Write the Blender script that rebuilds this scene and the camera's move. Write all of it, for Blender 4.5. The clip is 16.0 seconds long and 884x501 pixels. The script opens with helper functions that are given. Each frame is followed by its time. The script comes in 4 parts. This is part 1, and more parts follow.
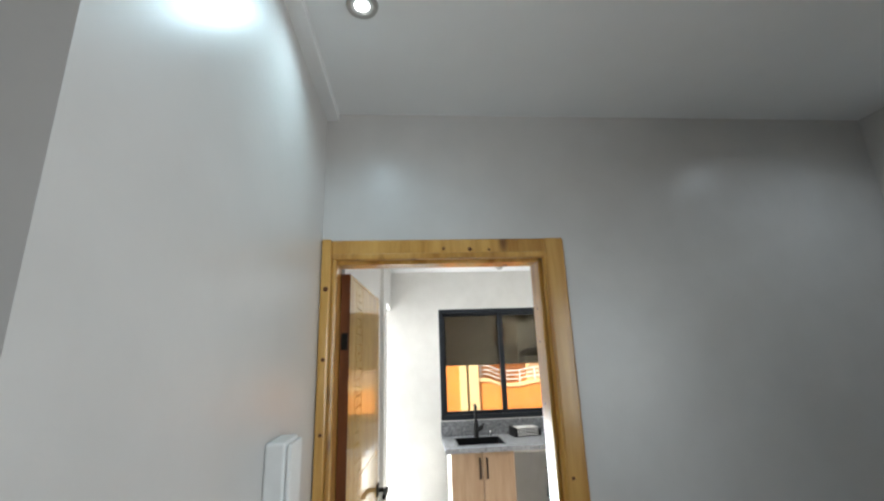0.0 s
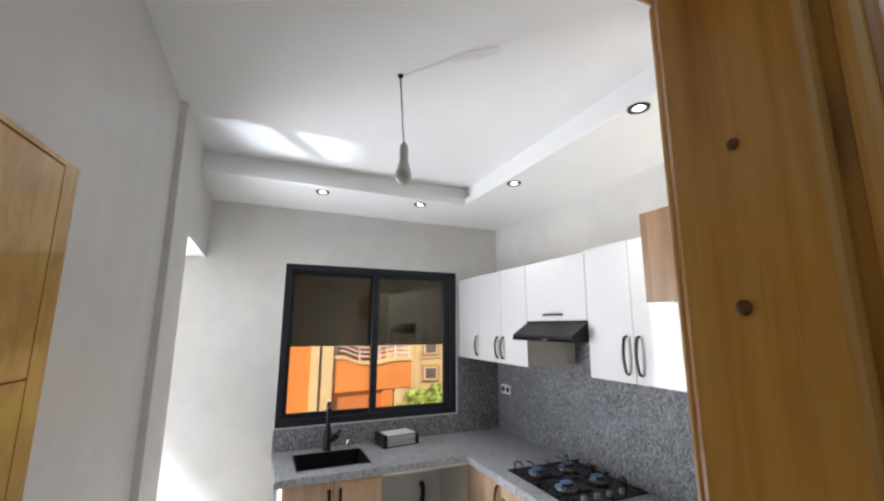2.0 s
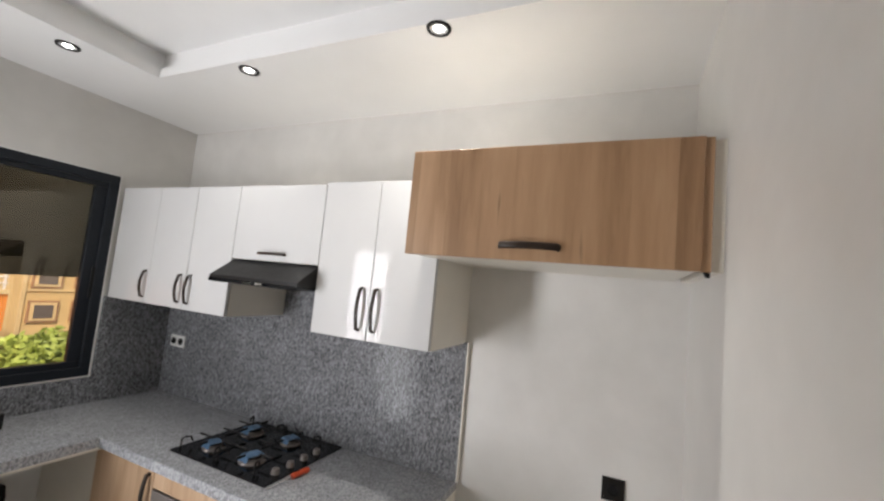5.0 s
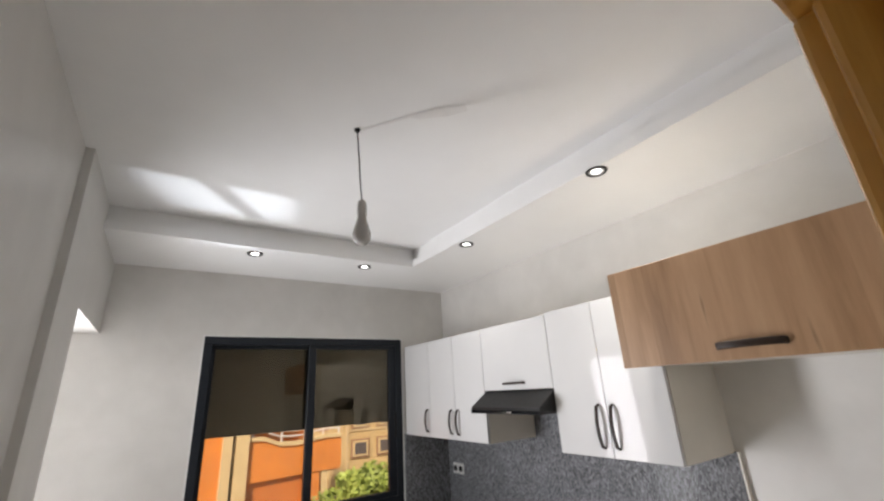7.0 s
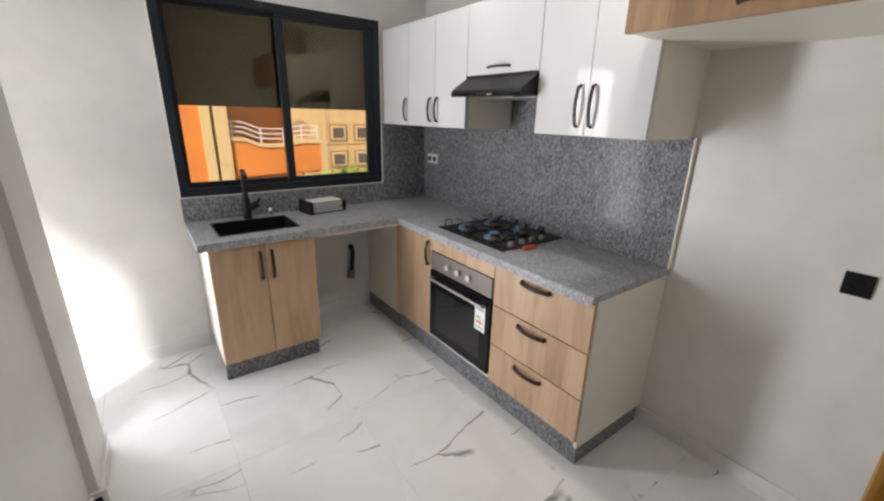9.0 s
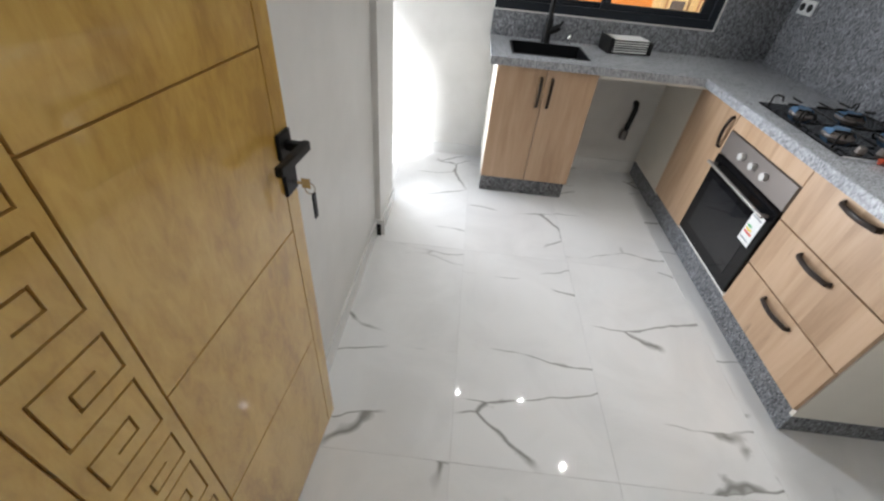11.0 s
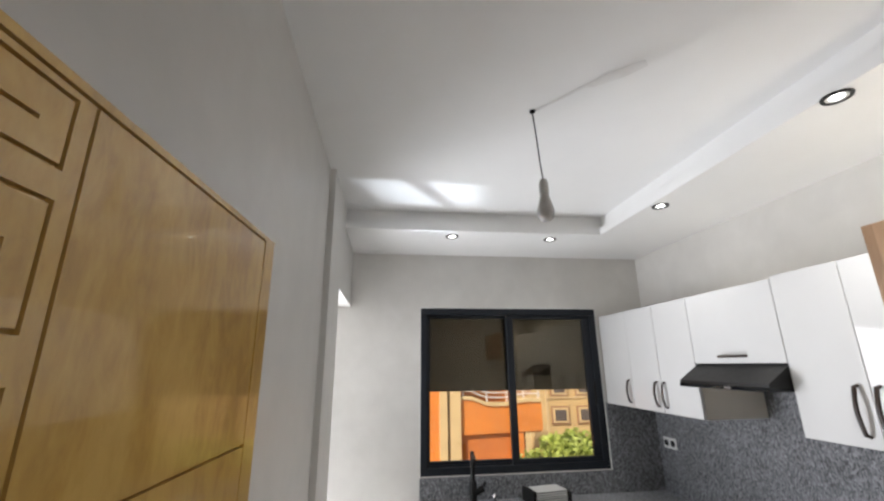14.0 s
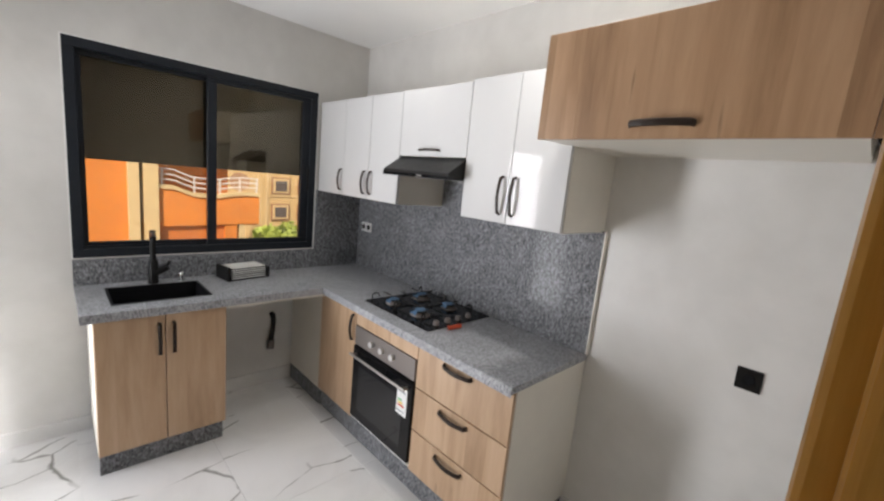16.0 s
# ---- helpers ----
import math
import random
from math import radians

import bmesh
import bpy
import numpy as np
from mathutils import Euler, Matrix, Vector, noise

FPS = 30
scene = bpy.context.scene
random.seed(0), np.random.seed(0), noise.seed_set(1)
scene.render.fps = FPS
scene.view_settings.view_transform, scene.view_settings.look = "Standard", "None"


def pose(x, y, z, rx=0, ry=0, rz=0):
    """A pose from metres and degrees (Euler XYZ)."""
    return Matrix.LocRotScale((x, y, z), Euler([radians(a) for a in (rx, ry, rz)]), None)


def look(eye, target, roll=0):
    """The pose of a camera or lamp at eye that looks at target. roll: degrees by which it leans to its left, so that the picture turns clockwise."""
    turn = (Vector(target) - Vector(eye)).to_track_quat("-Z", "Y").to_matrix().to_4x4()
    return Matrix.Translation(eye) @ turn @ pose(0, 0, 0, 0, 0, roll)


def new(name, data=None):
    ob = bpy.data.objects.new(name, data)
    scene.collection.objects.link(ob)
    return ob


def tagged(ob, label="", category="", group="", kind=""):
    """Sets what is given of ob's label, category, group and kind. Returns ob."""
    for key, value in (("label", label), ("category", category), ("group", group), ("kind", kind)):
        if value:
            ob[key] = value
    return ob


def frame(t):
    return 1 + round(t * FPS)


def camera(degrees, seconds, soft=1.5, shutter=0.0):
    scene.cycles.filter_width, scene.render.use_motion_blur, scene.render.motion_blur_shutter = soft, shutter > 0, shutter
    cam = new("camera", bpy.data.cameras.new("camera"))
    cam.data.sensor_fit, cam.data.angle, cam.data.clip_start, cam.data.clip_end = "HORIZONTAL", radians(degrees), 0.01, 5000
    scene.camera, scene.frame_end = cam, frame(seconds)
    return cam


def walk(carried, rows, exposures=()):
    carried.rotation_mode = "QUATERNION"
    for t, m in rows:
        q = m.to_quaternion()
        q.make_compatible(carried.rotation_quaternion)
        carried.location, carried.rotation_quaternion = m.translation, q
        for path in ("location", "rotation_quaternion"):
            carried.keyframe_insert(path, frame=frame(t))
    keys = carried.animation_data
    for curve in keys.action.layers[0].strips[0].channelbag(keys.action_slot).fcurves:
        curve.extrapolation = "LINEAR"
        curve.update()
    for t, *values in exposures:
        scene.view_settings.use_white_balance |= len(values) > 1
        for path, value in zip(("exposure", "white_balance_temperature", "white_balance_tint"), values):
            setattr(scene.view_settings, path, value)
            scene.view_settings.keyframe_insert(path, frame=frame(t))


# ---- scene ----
cam = camera(94.6, 16.0, soft=2.4)
PATH = [
    (0, (-0.014, 0.321, 1.751), (0.139, 2.254, 2.239), -1.9),
    (0.5, (0.042, 0.731, 1.768), (0.276, 2.681, 2.142), -1.4),
    (1, (0.039, 1.131, 1.76), (0.382, 3.072, 2.102), -1.1),
    (1.5, (0.079, 1.438, 1.758), (0.585, 3.346, 2.105), -0.6),
    (2, (0.146, 1.693, 1.767), (0.931, 3.495, 2.131), 0.2),
    (2.5, (0.188, 1.952, 1.758), (1.399, 3.503, 2.114), 1.9),
    (3, (0.276, 2.163, 1.709), (1.974, 3.197, 1.926), 8.0),
    (3.2, (0.326, 2.207, 1.713), (2.14, 3.039, 1.852), 11.2),
    (5.3, (0.299, 2.118, 1.763), (2.087, 2.996, 1.949), 3.8),
    (5.5, (0.287, 2.092, 1.752), (1.987, 3.12, 1.986), 2.3),
    (6, (0.213, 2.001, 1.777), (1.62, 3.379, 2.128), -1.0),
    (6.5, (0.143, 1.911, 1.789), (1.287, 3.464, 2.318), -2.7),
    (7, (0.099, 1.896, 1.826), (1.159, 3.466, 2.468), -3.3),
    (7.5, (0.092, 1.927, 1.751), (1.204, 3.536, 2.17), -1.7),
    (8, (0.095, 1.946, 1.678), (1.273, 3.561, 1.744), -0.8),
    (8.5, (0.125, 1.952, 1.619), (1.299, 3.546, 1.333), -0.5),
    (8.7, (0.106, 1.951, 1.606), (1.284, 3.512, 1.175), -0.2),
    (10.8, (0.172, 1.894, 1.46), (0.318, 3.408, 0.162), 6.2),
    (11, (0.165, 1.865, 1.481), (0.135, 3.416, 0.219), 5.9),
    (11.5, (0.088, 1.834, 1.541), (-0.277, 3.51, 0.512), 4.2),
    (12, (0.04, 1.814, 1.62), (-0.493, 3.623, 0.955), 1.6),
    (12.5, (0.014, 1.799, 1.701), (-0.532, 3.701, 1.412), -0.2),
    (13, (0.002, 1.792, 1.762), (-0.394, 3.752, 1.804), -1.0),
    (13.5, (0.017, 1.787, 1.804), (-0.089, 3.759, 2.12), -0.6),
    (14, (0.047, 1.794, 1.811), (0.294, 3.705, 2.348), -0.6),
    (14.5, (0.067, 1.809, 1.836), (0.67, 3.62, 2.435), -0.9),
    (15, (0.12, 1.844, 1.814), (0.988, 3.573, 2.321), 0.2),
    (15.5, (0.181, 1.861, 1.767), (1.21, 3.555, 2.035), 3.1),
    (16, (0.217, 1.944, 1.679), (1.591, 3.358, 1.342), 5.6),
]
walk(cam, [(t, look(eye, target, roll)) for t, eye, target, roll in PATH],
     [(0, 1.25, 6150, 5), (0.5, 1.05, 6100, 6), (1.0, 0.8, 6150, 10), (1.5, 0.78, 6350, 13), (2.0, 0.5, 6050, 10), (2.5, 0.17, 6200, 10), (3.2, 0.2, 6450, 12),
      (5.3, 0.3, 6400, 11), (6.0, 0.22, 6450, 12), (6.5, 0.18, 6450, 12), (7.5, 0.26, 6350, 12), (8.7, 0.28, 6400, 11), (10.8, 0.55, 6100, 8), (11.4, 0.5, 6000, 8),
      (12.5, 0.58, 6350, 11), (13.0, 0.58, 6250, 11), (13.5, 0.46, 6200, 10), (15.0, 0.28, 6250, 10), (16.0, 0.33, 6300, 11)])

# ---- world, sun and lights ----
world = bpy.data.worlds.new("sky")
scene.world = world
world.use_nodes = True
wt = world.node_tree
sky = wt.nodes.new("ShaderNodeTexSky")
sky.sky_type, sky.sun_disc = "NISHITA", False
sky.sun_elevation, sky.sun_rotation = radians(42), radians(228)
wt.links.new(sky.outputs[0], wt.nodes["Background"].inputs[0])
wt.nodes["Background"].inputs[1].default_value = 0.13


def lamp(name, kind, m, energy, color=(1, 1, 1), **more):
    data = bpy.data.lights.new(name, kind)
    data.energy, data.color = energy, color
    ob = new(name, data)
    ob.matrix_world = m
    return ob


sun = lamp("sun", "SUN", look((-5.5, -5.0, 6.7), (0, 0, 0)), 5.0, (1, 0.98, 0.95))
sun.data.angle = radians(5)
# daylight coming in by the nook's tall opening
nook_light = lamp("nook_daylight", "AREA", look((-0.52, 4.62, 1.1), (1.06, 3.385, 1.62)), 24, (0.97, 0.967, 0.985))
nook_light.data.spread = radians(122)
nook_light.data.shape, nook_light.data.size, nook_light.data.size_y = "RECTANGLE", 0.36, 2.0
# added area lamp brightens the hall from an assumed, unseen window
hall_light = lamp("hall_daylight", "AREA", look((1.97, -0.75, 1.6), (-0.34, 1.1, 1.6)), 3.3, (0.97, 0.98, 1.0))
hall_light.data.spread = radians(80)
hall_light.data.shape, hall_light.data.size, hall_light.data.size_y = "RECTANGLE", 1.2, 1.2
# added spot in the street stands in for sun reflected on the kitchen ceiling
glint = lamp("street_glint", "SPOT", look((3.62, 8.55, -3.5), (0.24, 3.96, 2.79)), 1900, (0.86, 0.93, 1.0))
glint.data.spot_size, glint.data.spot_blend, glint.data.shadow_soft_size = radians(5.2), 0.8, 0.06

# ---- materials ----


class Shader:
    """A node material in the making."""

    def __init__(self, name, color=(0.8, 0.8, 0.8), rough=0.5, metal=0.0, **inputs):
        self.mat = bpy.data.materials.new(name)
        self.mat.use_nodes = True
        self.t = self.mat.node_tree
        self.bsdf = self.t.nodes["Principled BSDF"]
        self.put("Base Color", (*color, 1))
        self.put("Roughness", rough)
        self.put("Metallic", metal)
        for k, v in inputs.items():
            self.put(k.replace("_", " "), v)

    def put(self, socket, value):
        if isinstance(value, bpy.types.NodeSocket):
            self.t.links.new(value, self.bsdf.inputs[socket])
        else:
            self.bsdf.inputs[socket].default_value = value

    def node(self, kind, inputs=(), **attrs):
        n = self.t.nodes.new(kind)
        for k, v in attrs.items():
            setattr(n, k, v)
        for k, v in dict(inputs).items():
            if isinstance(v, bpy.types.NodeSocket):
                self.t.links.new(v, n.inputs[k])
            else:
                n.inputs[k].default_value = v
        return n

    def coords(self, scale=(1, 1, 1), rnd=False, which="Object", offset=(0, 0, 0)):
        c = self.node("ShaderNodeTexCoord").outputs[which]
        m = self.node("ShaderNodeMapping", {"Vector": c, "Scale": scale, "Location": offset})
        if rnd:
            r = self.node("ShaderNodeObjectInfo").outputs["Random"]
            k = self.node("ShaderNodeMath", {0: r, 1: 37.0}, operation="MULTIPLY").outputs[0]
            v = self.node("ShaderNodeCombineXYZ", {0: k, 1: k, 2: k}).outputs[0]
            self.t.links.new(v, m.inputs["Location"])
        return m.outputs[0]

    def noise(self, vec, scale, detail=4.0, rough=0.5, distort=0.0):
        return self.node("ShaderNodeTexNoise", {"Vector": vec, "Scale": scale, "Detail": detail, "Roughness": rough, "Distortion": distort}).outputs["Fac"]

    def ramp(self, fac, stops):
        n = self.node("ShaderNodeValToRGB", {"Fac": fac})
        e = n.color_ramp.elements
        while len(e) < len(stops):
            e.new(0.5)
        for el, (p, c) in zip(e, stops):
            el.position = p
            el.color = (*c, 1) if isinstance(c, tuple) else (c, c, c, 1)
        return n.outputs["Color"]

    def mix(self, a, b, fac, mode="MIX"):
        n = self.node("ShaderNodeMix", data_type="RGBA", blend_type=mode)
        for i, v in ((0, fac), (6, a), (7, b)):
            if isinstance(v, bpy.types.NodeSocket):
                self.t.links.new(v, n.inputs[i])
            else:
                n.inputs[i].default_value = v if i == 0 else (*v, 1)
        return n.outputs[2]

    def math(self, op, a, b=0.0):
        return self.node("ShaderNodeMath", {0: a, 1: b}, operation=op).outputs[0]

    def bump(self, height, strength, distance=0.01):
        n = self.node("ShaderNodeBump", {"Height": height, "Strength": strength, "Distance": distance})
        self.put("Normal", n.outputs[0])


def plaster(name, light, dark, rough, mottle=0.06, relief=0.09):
    s = Shader(name)
    c = s.coords()
    big = s.noise(c, 1.6, 4, 0.55, 0.2)
    mid = s.noise(c, 7.0, 5, 0.55, 0.2)
    fine = s.noise(c, 55.0, 3, 0.6)
    f = s.math("ADD", s.math("MULTIPLY", big, 0.6), s.math("MULTIPLY", mid, 0.4))
    s.put("Base Color", s.ramp(f, [(0.36, dark), (0.64, light)]))
    s.put("Roughness", s.ramp(f, [(0.35, rough - mottle), (0.65, rough + mottle)]))
    s.bump(s.math("ADD", s.math("MULTIPLY", mid, 0.7), s.math("MULTIPLY", fine, 0.3)), relief, 0.004)
    return s.mat


def wood(name, light, mid, dark, rough, grain=(14.0, 14.0, 0.9), knots=0.0, coat=0.0, polish=0.06, planks=0.0, figure=0.0, gloss=1.5):
    """Boards whose grain runs along the object's z."""
    s = Shader(name, rough=rough)
    if coat:
        s.put("Coat Weight", coat)
        s.put("Coat Roughness", polish)
        s.put("Coat IOR", gloss)
    c = s.coords(rnd=True)
    g = s.node("ShaderNodeMapping", {"Vector": c, "Scale": grain}).outputs[0]
    if planks:
        xyz = s.node("ShaderNodeSeparateXYZ", {0: c}).outputs
        strip = s.math("FLOOR", s.math("DIVIDE", s.math("ADD", xyz[0], xyz[1]), planks))
        tone = s.node("ShaderNodeTexWhiteNoise", {"W": strip}, noise_dimensions="1D").outputs["Value"]
        g = s.node("ShaderNodeVectorMath", {0: g, 1: s.node("ShaderNodeCombineXYZ", {0: tone, 2: s.math("MULTIPLY", tone, 9.0)}).outputs[0]}, operation="ADD").outputs[0]
    broad = s.noise(g, 0.95, 4, 0.55, 1.0)
    fine = s.noise(g, 5.0, 5, 0.7, 0.4)
    f = s.math("ADD", s.math("MULTIPLY", broad, 0.68), s.math("MULTIPLY", fine, 0.32))
    if figure:
        fm = s.node("ShaderNodeMapping", {"Vector": c, "Scale": (1.0, 1.0, 0.45)}).outputs[0]
        f = s.math("ADD", f, s.math("MULTIPLY", s.math("SUBTRACT", s.noise(fm, 34.0, 3, 0.55, 1.5), 0.5), figure))
    if planks:
        f = s.math("ADD", s.math("ADD", s.math("MULTIPLY", f, 0.6), 0.2), s.math("MULTIPLY", s.math("SUBTRACT", tone, 0.5), 0.13))
    col = s.ramp(f, [(0.37, dark), (0.49, mid), (0.62, light)])
    if planks:
        cm = s.node("ShaderNodeMapping", {"Vector": g, "Scale": (3.2, 3.2, 2.6)}).outputs[0]
        crack = s.ramp(s.noise(cm, 1.0, 3, 0.6), [(0.68, 0.0), (0.75, 1.0)])
        col = s.mix(col, tuple(v * 0.5 for v in dark), s.math("MULTIPLY", crack, 0.55))
    if knots:
        kc = s.node("ShaderNodeMapping", {"Vector": c, "Scale": (7.0, 7.0, 3.1)}).outputs[0]
        v = s.node("ShaderNodeTexVoronoi", {"Vector": kc, "Scale": 1.0, "Randomness": 1.0}).outputs["Distance"]
        k = s.ramp(v, [(0.05, 1.0), (0.16, 0.0)])
        col = s.mix(col, (0.1, 0.035, 0.012), s.math("MULTIPLY", k, knots))
    s.put("Base Color", col)
    s.bump(fine, 0.06, 0.002)
    return s.mat


def granite(name, base, rough, lo, mid, hi, top, size=1.0, gloss=0.5):
    s = Shader(name, rough=rough, Specular_IOR_Level=gloss)
    c = s.coords()
    st = s.coords((1.0 / size, 1.0 / size, 0.45 / size))
    cells = s.node("ShaderNodeTexVoronoi", {"Vector": st, "Scale": 260.0, "Randomness": 1.0}).outputs["Color"]
    g = s.node("ShaderNodeSeparateColor", {0: cells}).outputs[0]
    n1 = s.noise(st, 130.0, 4, 0.7, 0.6)
    n2 = s.noise(c, 7.0, 4, 0.6)
    f = s.math("ADD", s.math("ADD", s.math("MULTIPLY", g, 0.42), s.math("MULTIPLY", n1, 0.48)), s.math("MULTIPLY", n2, 0.2))
    b = base
    s.put("Base Color", s.ramp(f, [(p, (b * k, b * k * 1.02, b * k * 1.07)) for p, k in ((0.32, lo), (0.5, mid), (0.64, hi), (0.82, top))]))
    return s.mat


def marble_tile():
    s = Shader("marble_tile", rough=0.035)
    c = s.coords(rnd=True)
    warp = s.node("ShaderNodeTexNoise", {"Vector": c, "Scale": 1.3, "Detail": 4.0, "Roughness": 0.48}).outputs["Color"]
    w = s.node("ShaderNodeVectorMath", {0: warp, 1: (0.5, 0.5, 0.5)}, operation="SUBTRACT").outputs[0]
    w = s.node("ShaderNodeVectorMath", {0: w, "Scale": 0.38}, operation="SCALE").outputs[0]
    p = s.node("ShaderNodeVectorMath", {0: c, 1: w}, operation="ADD").outputs[0]
    p = s.node("ShaderNodeMapping", {"Vector": p, "Rotation": (0, 0, 0.2), "Scale": (0.55, 1.8, 1.0)}).outputs[0]
    d = s.node("ShaderNodeTexVoronoi", {"Vector": p, "Scale": 1.2, "Randomness": 1.0}, feature="DISTANCE_TO_EDGE").outputs["Distance"]
    wid = s.noise(c, 5.0, 4, 0.65)
    thin = s.math("MULTIPLY", s.ramp(wid, [(0.52, 0.0), (0.74, 1.0)]), 0.022)
    e = s.math("DIVIDE", d, s.math("ADD", thin, 0.008))
    vein = s.ramp(e, [(0.1, 1.0), (1.0, 0.0)])
    where = s.ramp(s.noise(c, 2.0, 3, 0.5), [(0.44, 0.0), (0.51, 1.0)])
    vein = s.math("MULTIPLY", vein, where)
    cloud = s.ramp(s.noise(c, 2.6, 5, 0.6, 0.8), [(0.3, (0.76, 0.755, 0.745)), (0.6, (0.84, 0.835, 0.825))])
    s.put("Base Color", s.mix(cloud, (0.17, 0.165, 0.145), s.math("MULTIPLY", vein, 0.8)))
    return s.mat


def plain(name, color, rough, metal=0.0, var=0.1, scale=30.0, bump=0.0, **more):
    s = Shader(name, color, rough, metal, **more)
    n = s.noise(s.coords(), scale, 4, 0.6)
    a = tuple(min(1.0, v * (1 - var)) for v in color)
    b = tuple(min(1.0, v * (1 + var)) for v in color)
    s.put("Base Color", s.ramp(n, [(0.3, a), (0.7, b)]))
    s.put("Roughness", s.ramp(n, [(0.25, max(0.02, rough * 0.8)), (0.75, min(1.0, rough * 1.2))]))
    if bump:
        s.bump(n, bump, 0.003)
    return s.mat


def glass(name, tint, ior):
    s = Shader(name)
    out = s.t.nodes["Material Output"]
    fr = s.node("ShaderNodeFresnel", {"IOR": ior}).outputs[0]
    tr = s.node("ShaderNodeBsdfTransparent", {"Color": (*tint, 1)}).outputs[0]
    gl = s.node("ShaderNodeBsdfGlossy", {"Color": (0.68, 0.63, 0.49, 1), "Roughness": 0.012}).outputs[0]
    mx = s.node("ShaderNodeMixShader", {0: fr, 1: tr, 2: gl}).outputs[0]
    s.t.links.new(mx, out.inputs["Surface"])
    s.t.nodes.remove(s.bsdf)
    return s.mat


def glow(name, color, strength):
    s = Shader(name, color, 0.3)
    s.put("Emission Color", (*color, 1))
    s.put("Emission Strength", strength)
    return s.mat


WALL = plaster("wall_plaster", (0.71, 0.695, 0.665), (0.62, 0.605, 0.575), 0.42, 0.07, 0.14)
HALLWALL = plaster("hall_plaster", (0.65, 0.625, 0.595), (0.595, 0.57, 0.54), 0.34, 0.06, 0.34)
CEIL = plaster("ceiling_paint", (0.88, 0.877, 0.865), (0.85, 0.847, 0.835), 0.4)
# greyer ceiling tone for the painted shadow beside the bulb
BULBSHADOW = plain("ceiling_filler", (0.78, 0.77, 0.755), 0.6, 0, 0.04, 20)
PINE = wood("varnished_pine", (0.69, 0.4, 0.108), (0.56, 0.297, 0.062), (0.39, 0.173, 0.027), 0.3, (9, 9, 0.7), 0.75, 0.6, 0.16)
LEAF = wood("varnished_leaf", (0.63, 0.405, 0.098), (0.55, 0.333, 0.068), (0.43, 0.243, 0.044), 0.32, (7, 7, 2.2), 0.0, 0.75, figure=0.28, gloss=1.55)
KNOT = plain("pine_knot", (0.13, 0.045, 0.014), 0.3, 0, 0.4, 160)
GROOVE = plain("groove_stain", (0.5, 0.3, 0.078), 0.5)
REDEDGE = wood("red_brown_edge", (0.2, 0.062, 0.018), (0.15, 0.045, 0.013), (0.1, 0.028, 0.008), 0.4, (9, 9, 0.8))
OAK = wood("oak_laminate", (0.6, 0.42, 0.275), (0.5, 0.335, 0.205), (0.37, 0.235, 0.135), 0.42, (8, 8, 0.9), planks=0.14)
DARKOAK = wood("warm_oak_laminate", (0.5, 0.32, 0.185), (0.4, 0.24, 0.13), (0.25, 0.14, 0.07), 0.42, (9, 9, 0.8), planks=0.11)
GRANITE = granite("grey_granite", 0.37, 0.17, 0.5, 0.88, 1.1, 1.4, 1.3, 0.3)
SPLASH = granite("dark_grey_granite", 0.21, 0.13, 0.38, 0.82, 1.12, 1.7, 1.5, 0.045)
TILE = marble_tile()
SKIRT = plain("marble_skirting", (0.74, 0.73, 0.71), 0.12, 0, 0.08, 5)
GROUT = plain("pale_grout", (0.82, 0.815, 0.8), 0.9)
WHITEGLOSS = plain("white_lacquer", (0.62, 0.62, 0.615), 0.05, 0, 0.015, 4, Specular_IOR_Level=0.14)
MELAMINE = plain("cream_melamine", (0.74, 0.7, 0.62), 0.4, 0, 0.03, 8)
ALU = plain("anthracite_aluminium", (0.017, 0.02, 0.025), 0.38, 0.0, 0.1, 60, Specular_IOR_Level=0.2)
BLACK = plain("matt_black_metal", (0.01, 0.0095, 0.009), 0.38, 0.0, 0.15, 50, Specular_IOR_Level=0.22)
BROWNMETAL = plain("dark_bronze_handle", (0.03, 0.02, 0.015), 0.35, 0.0, 0.15, 50, Specular_IOR_Level=0.25)
SINKBLACK = plain("black_composite", (0.008, 0.008, 0.009), 0.5, 0, 0.3, 200, 0.05, Specular_IOR_Level=0.15)
ENAMEL = plain("black_glass", (0.006, 0.006, 0.007), 0.06, Specular_IOR_Level=0.3)
STEEL = plain("brushed_steel", (0.42, 0.4, 0.38), 0.36, 0.8, 0.03, 500)
PANELSTEEL = plain("taupe_steel", (0.21, 0.185, 0.17), 0.42, 0.5, 0.04, 300)
SATIN = plain("satin_knob", (0.62, 0.61, 0.59), 0.35, 0.3, 0.03, 100)
CHROME = plain("chrome", (0.75, 0.75, 0.74), 0.12, 1.0, 0.03)
BLUEFILM = plain("blue_film", (0.1, 0.18, 0.29), 0.15, 0, 0.3, 40)
LABEL = plain("white_label", (0.82, 0.82, 0.8), 0.45, 0, 0.03)
INK = plain("grey_print", (0.3, 0.31, 0.33), 0.5)
GREENINK = plain("green_print", (0.1, 0.45, 0.14), 0.5)
YELLOWINK = plain("yellow_print", (0.8, 0.62, 0.05), 0.5)
REDINK = plain("red_print", (0.65, 0.07, 0.04), 0.5)
ORANGEPLASTIC = plain("orange_plastic", (0.5, 0.065, 0.02), 0.35)
WHITEPLASTIC = plain("white_plastic", (0.78, 0.78, 0.76), 0.35, 0, 0.03)
GLASSBULB = plain("frosted_bulb", (0.5, 0.49, 0.47), 0.12, 0, 0.02)
SHUTTER = plain("brown_grey_shutter", (0.0115, 0.011, 0.0065), 0.6, 0, 0.12, 25)
PANE = glass("tinted_pane", (0.95, 0.9, 0.84), 1.78)
LAMPGREY = plain("lamp_reflector", (0.7, 0.7, 0.69), 0.3)
LED = glow("led_lens", (1.0, 0.98, 0.94), 7.0)
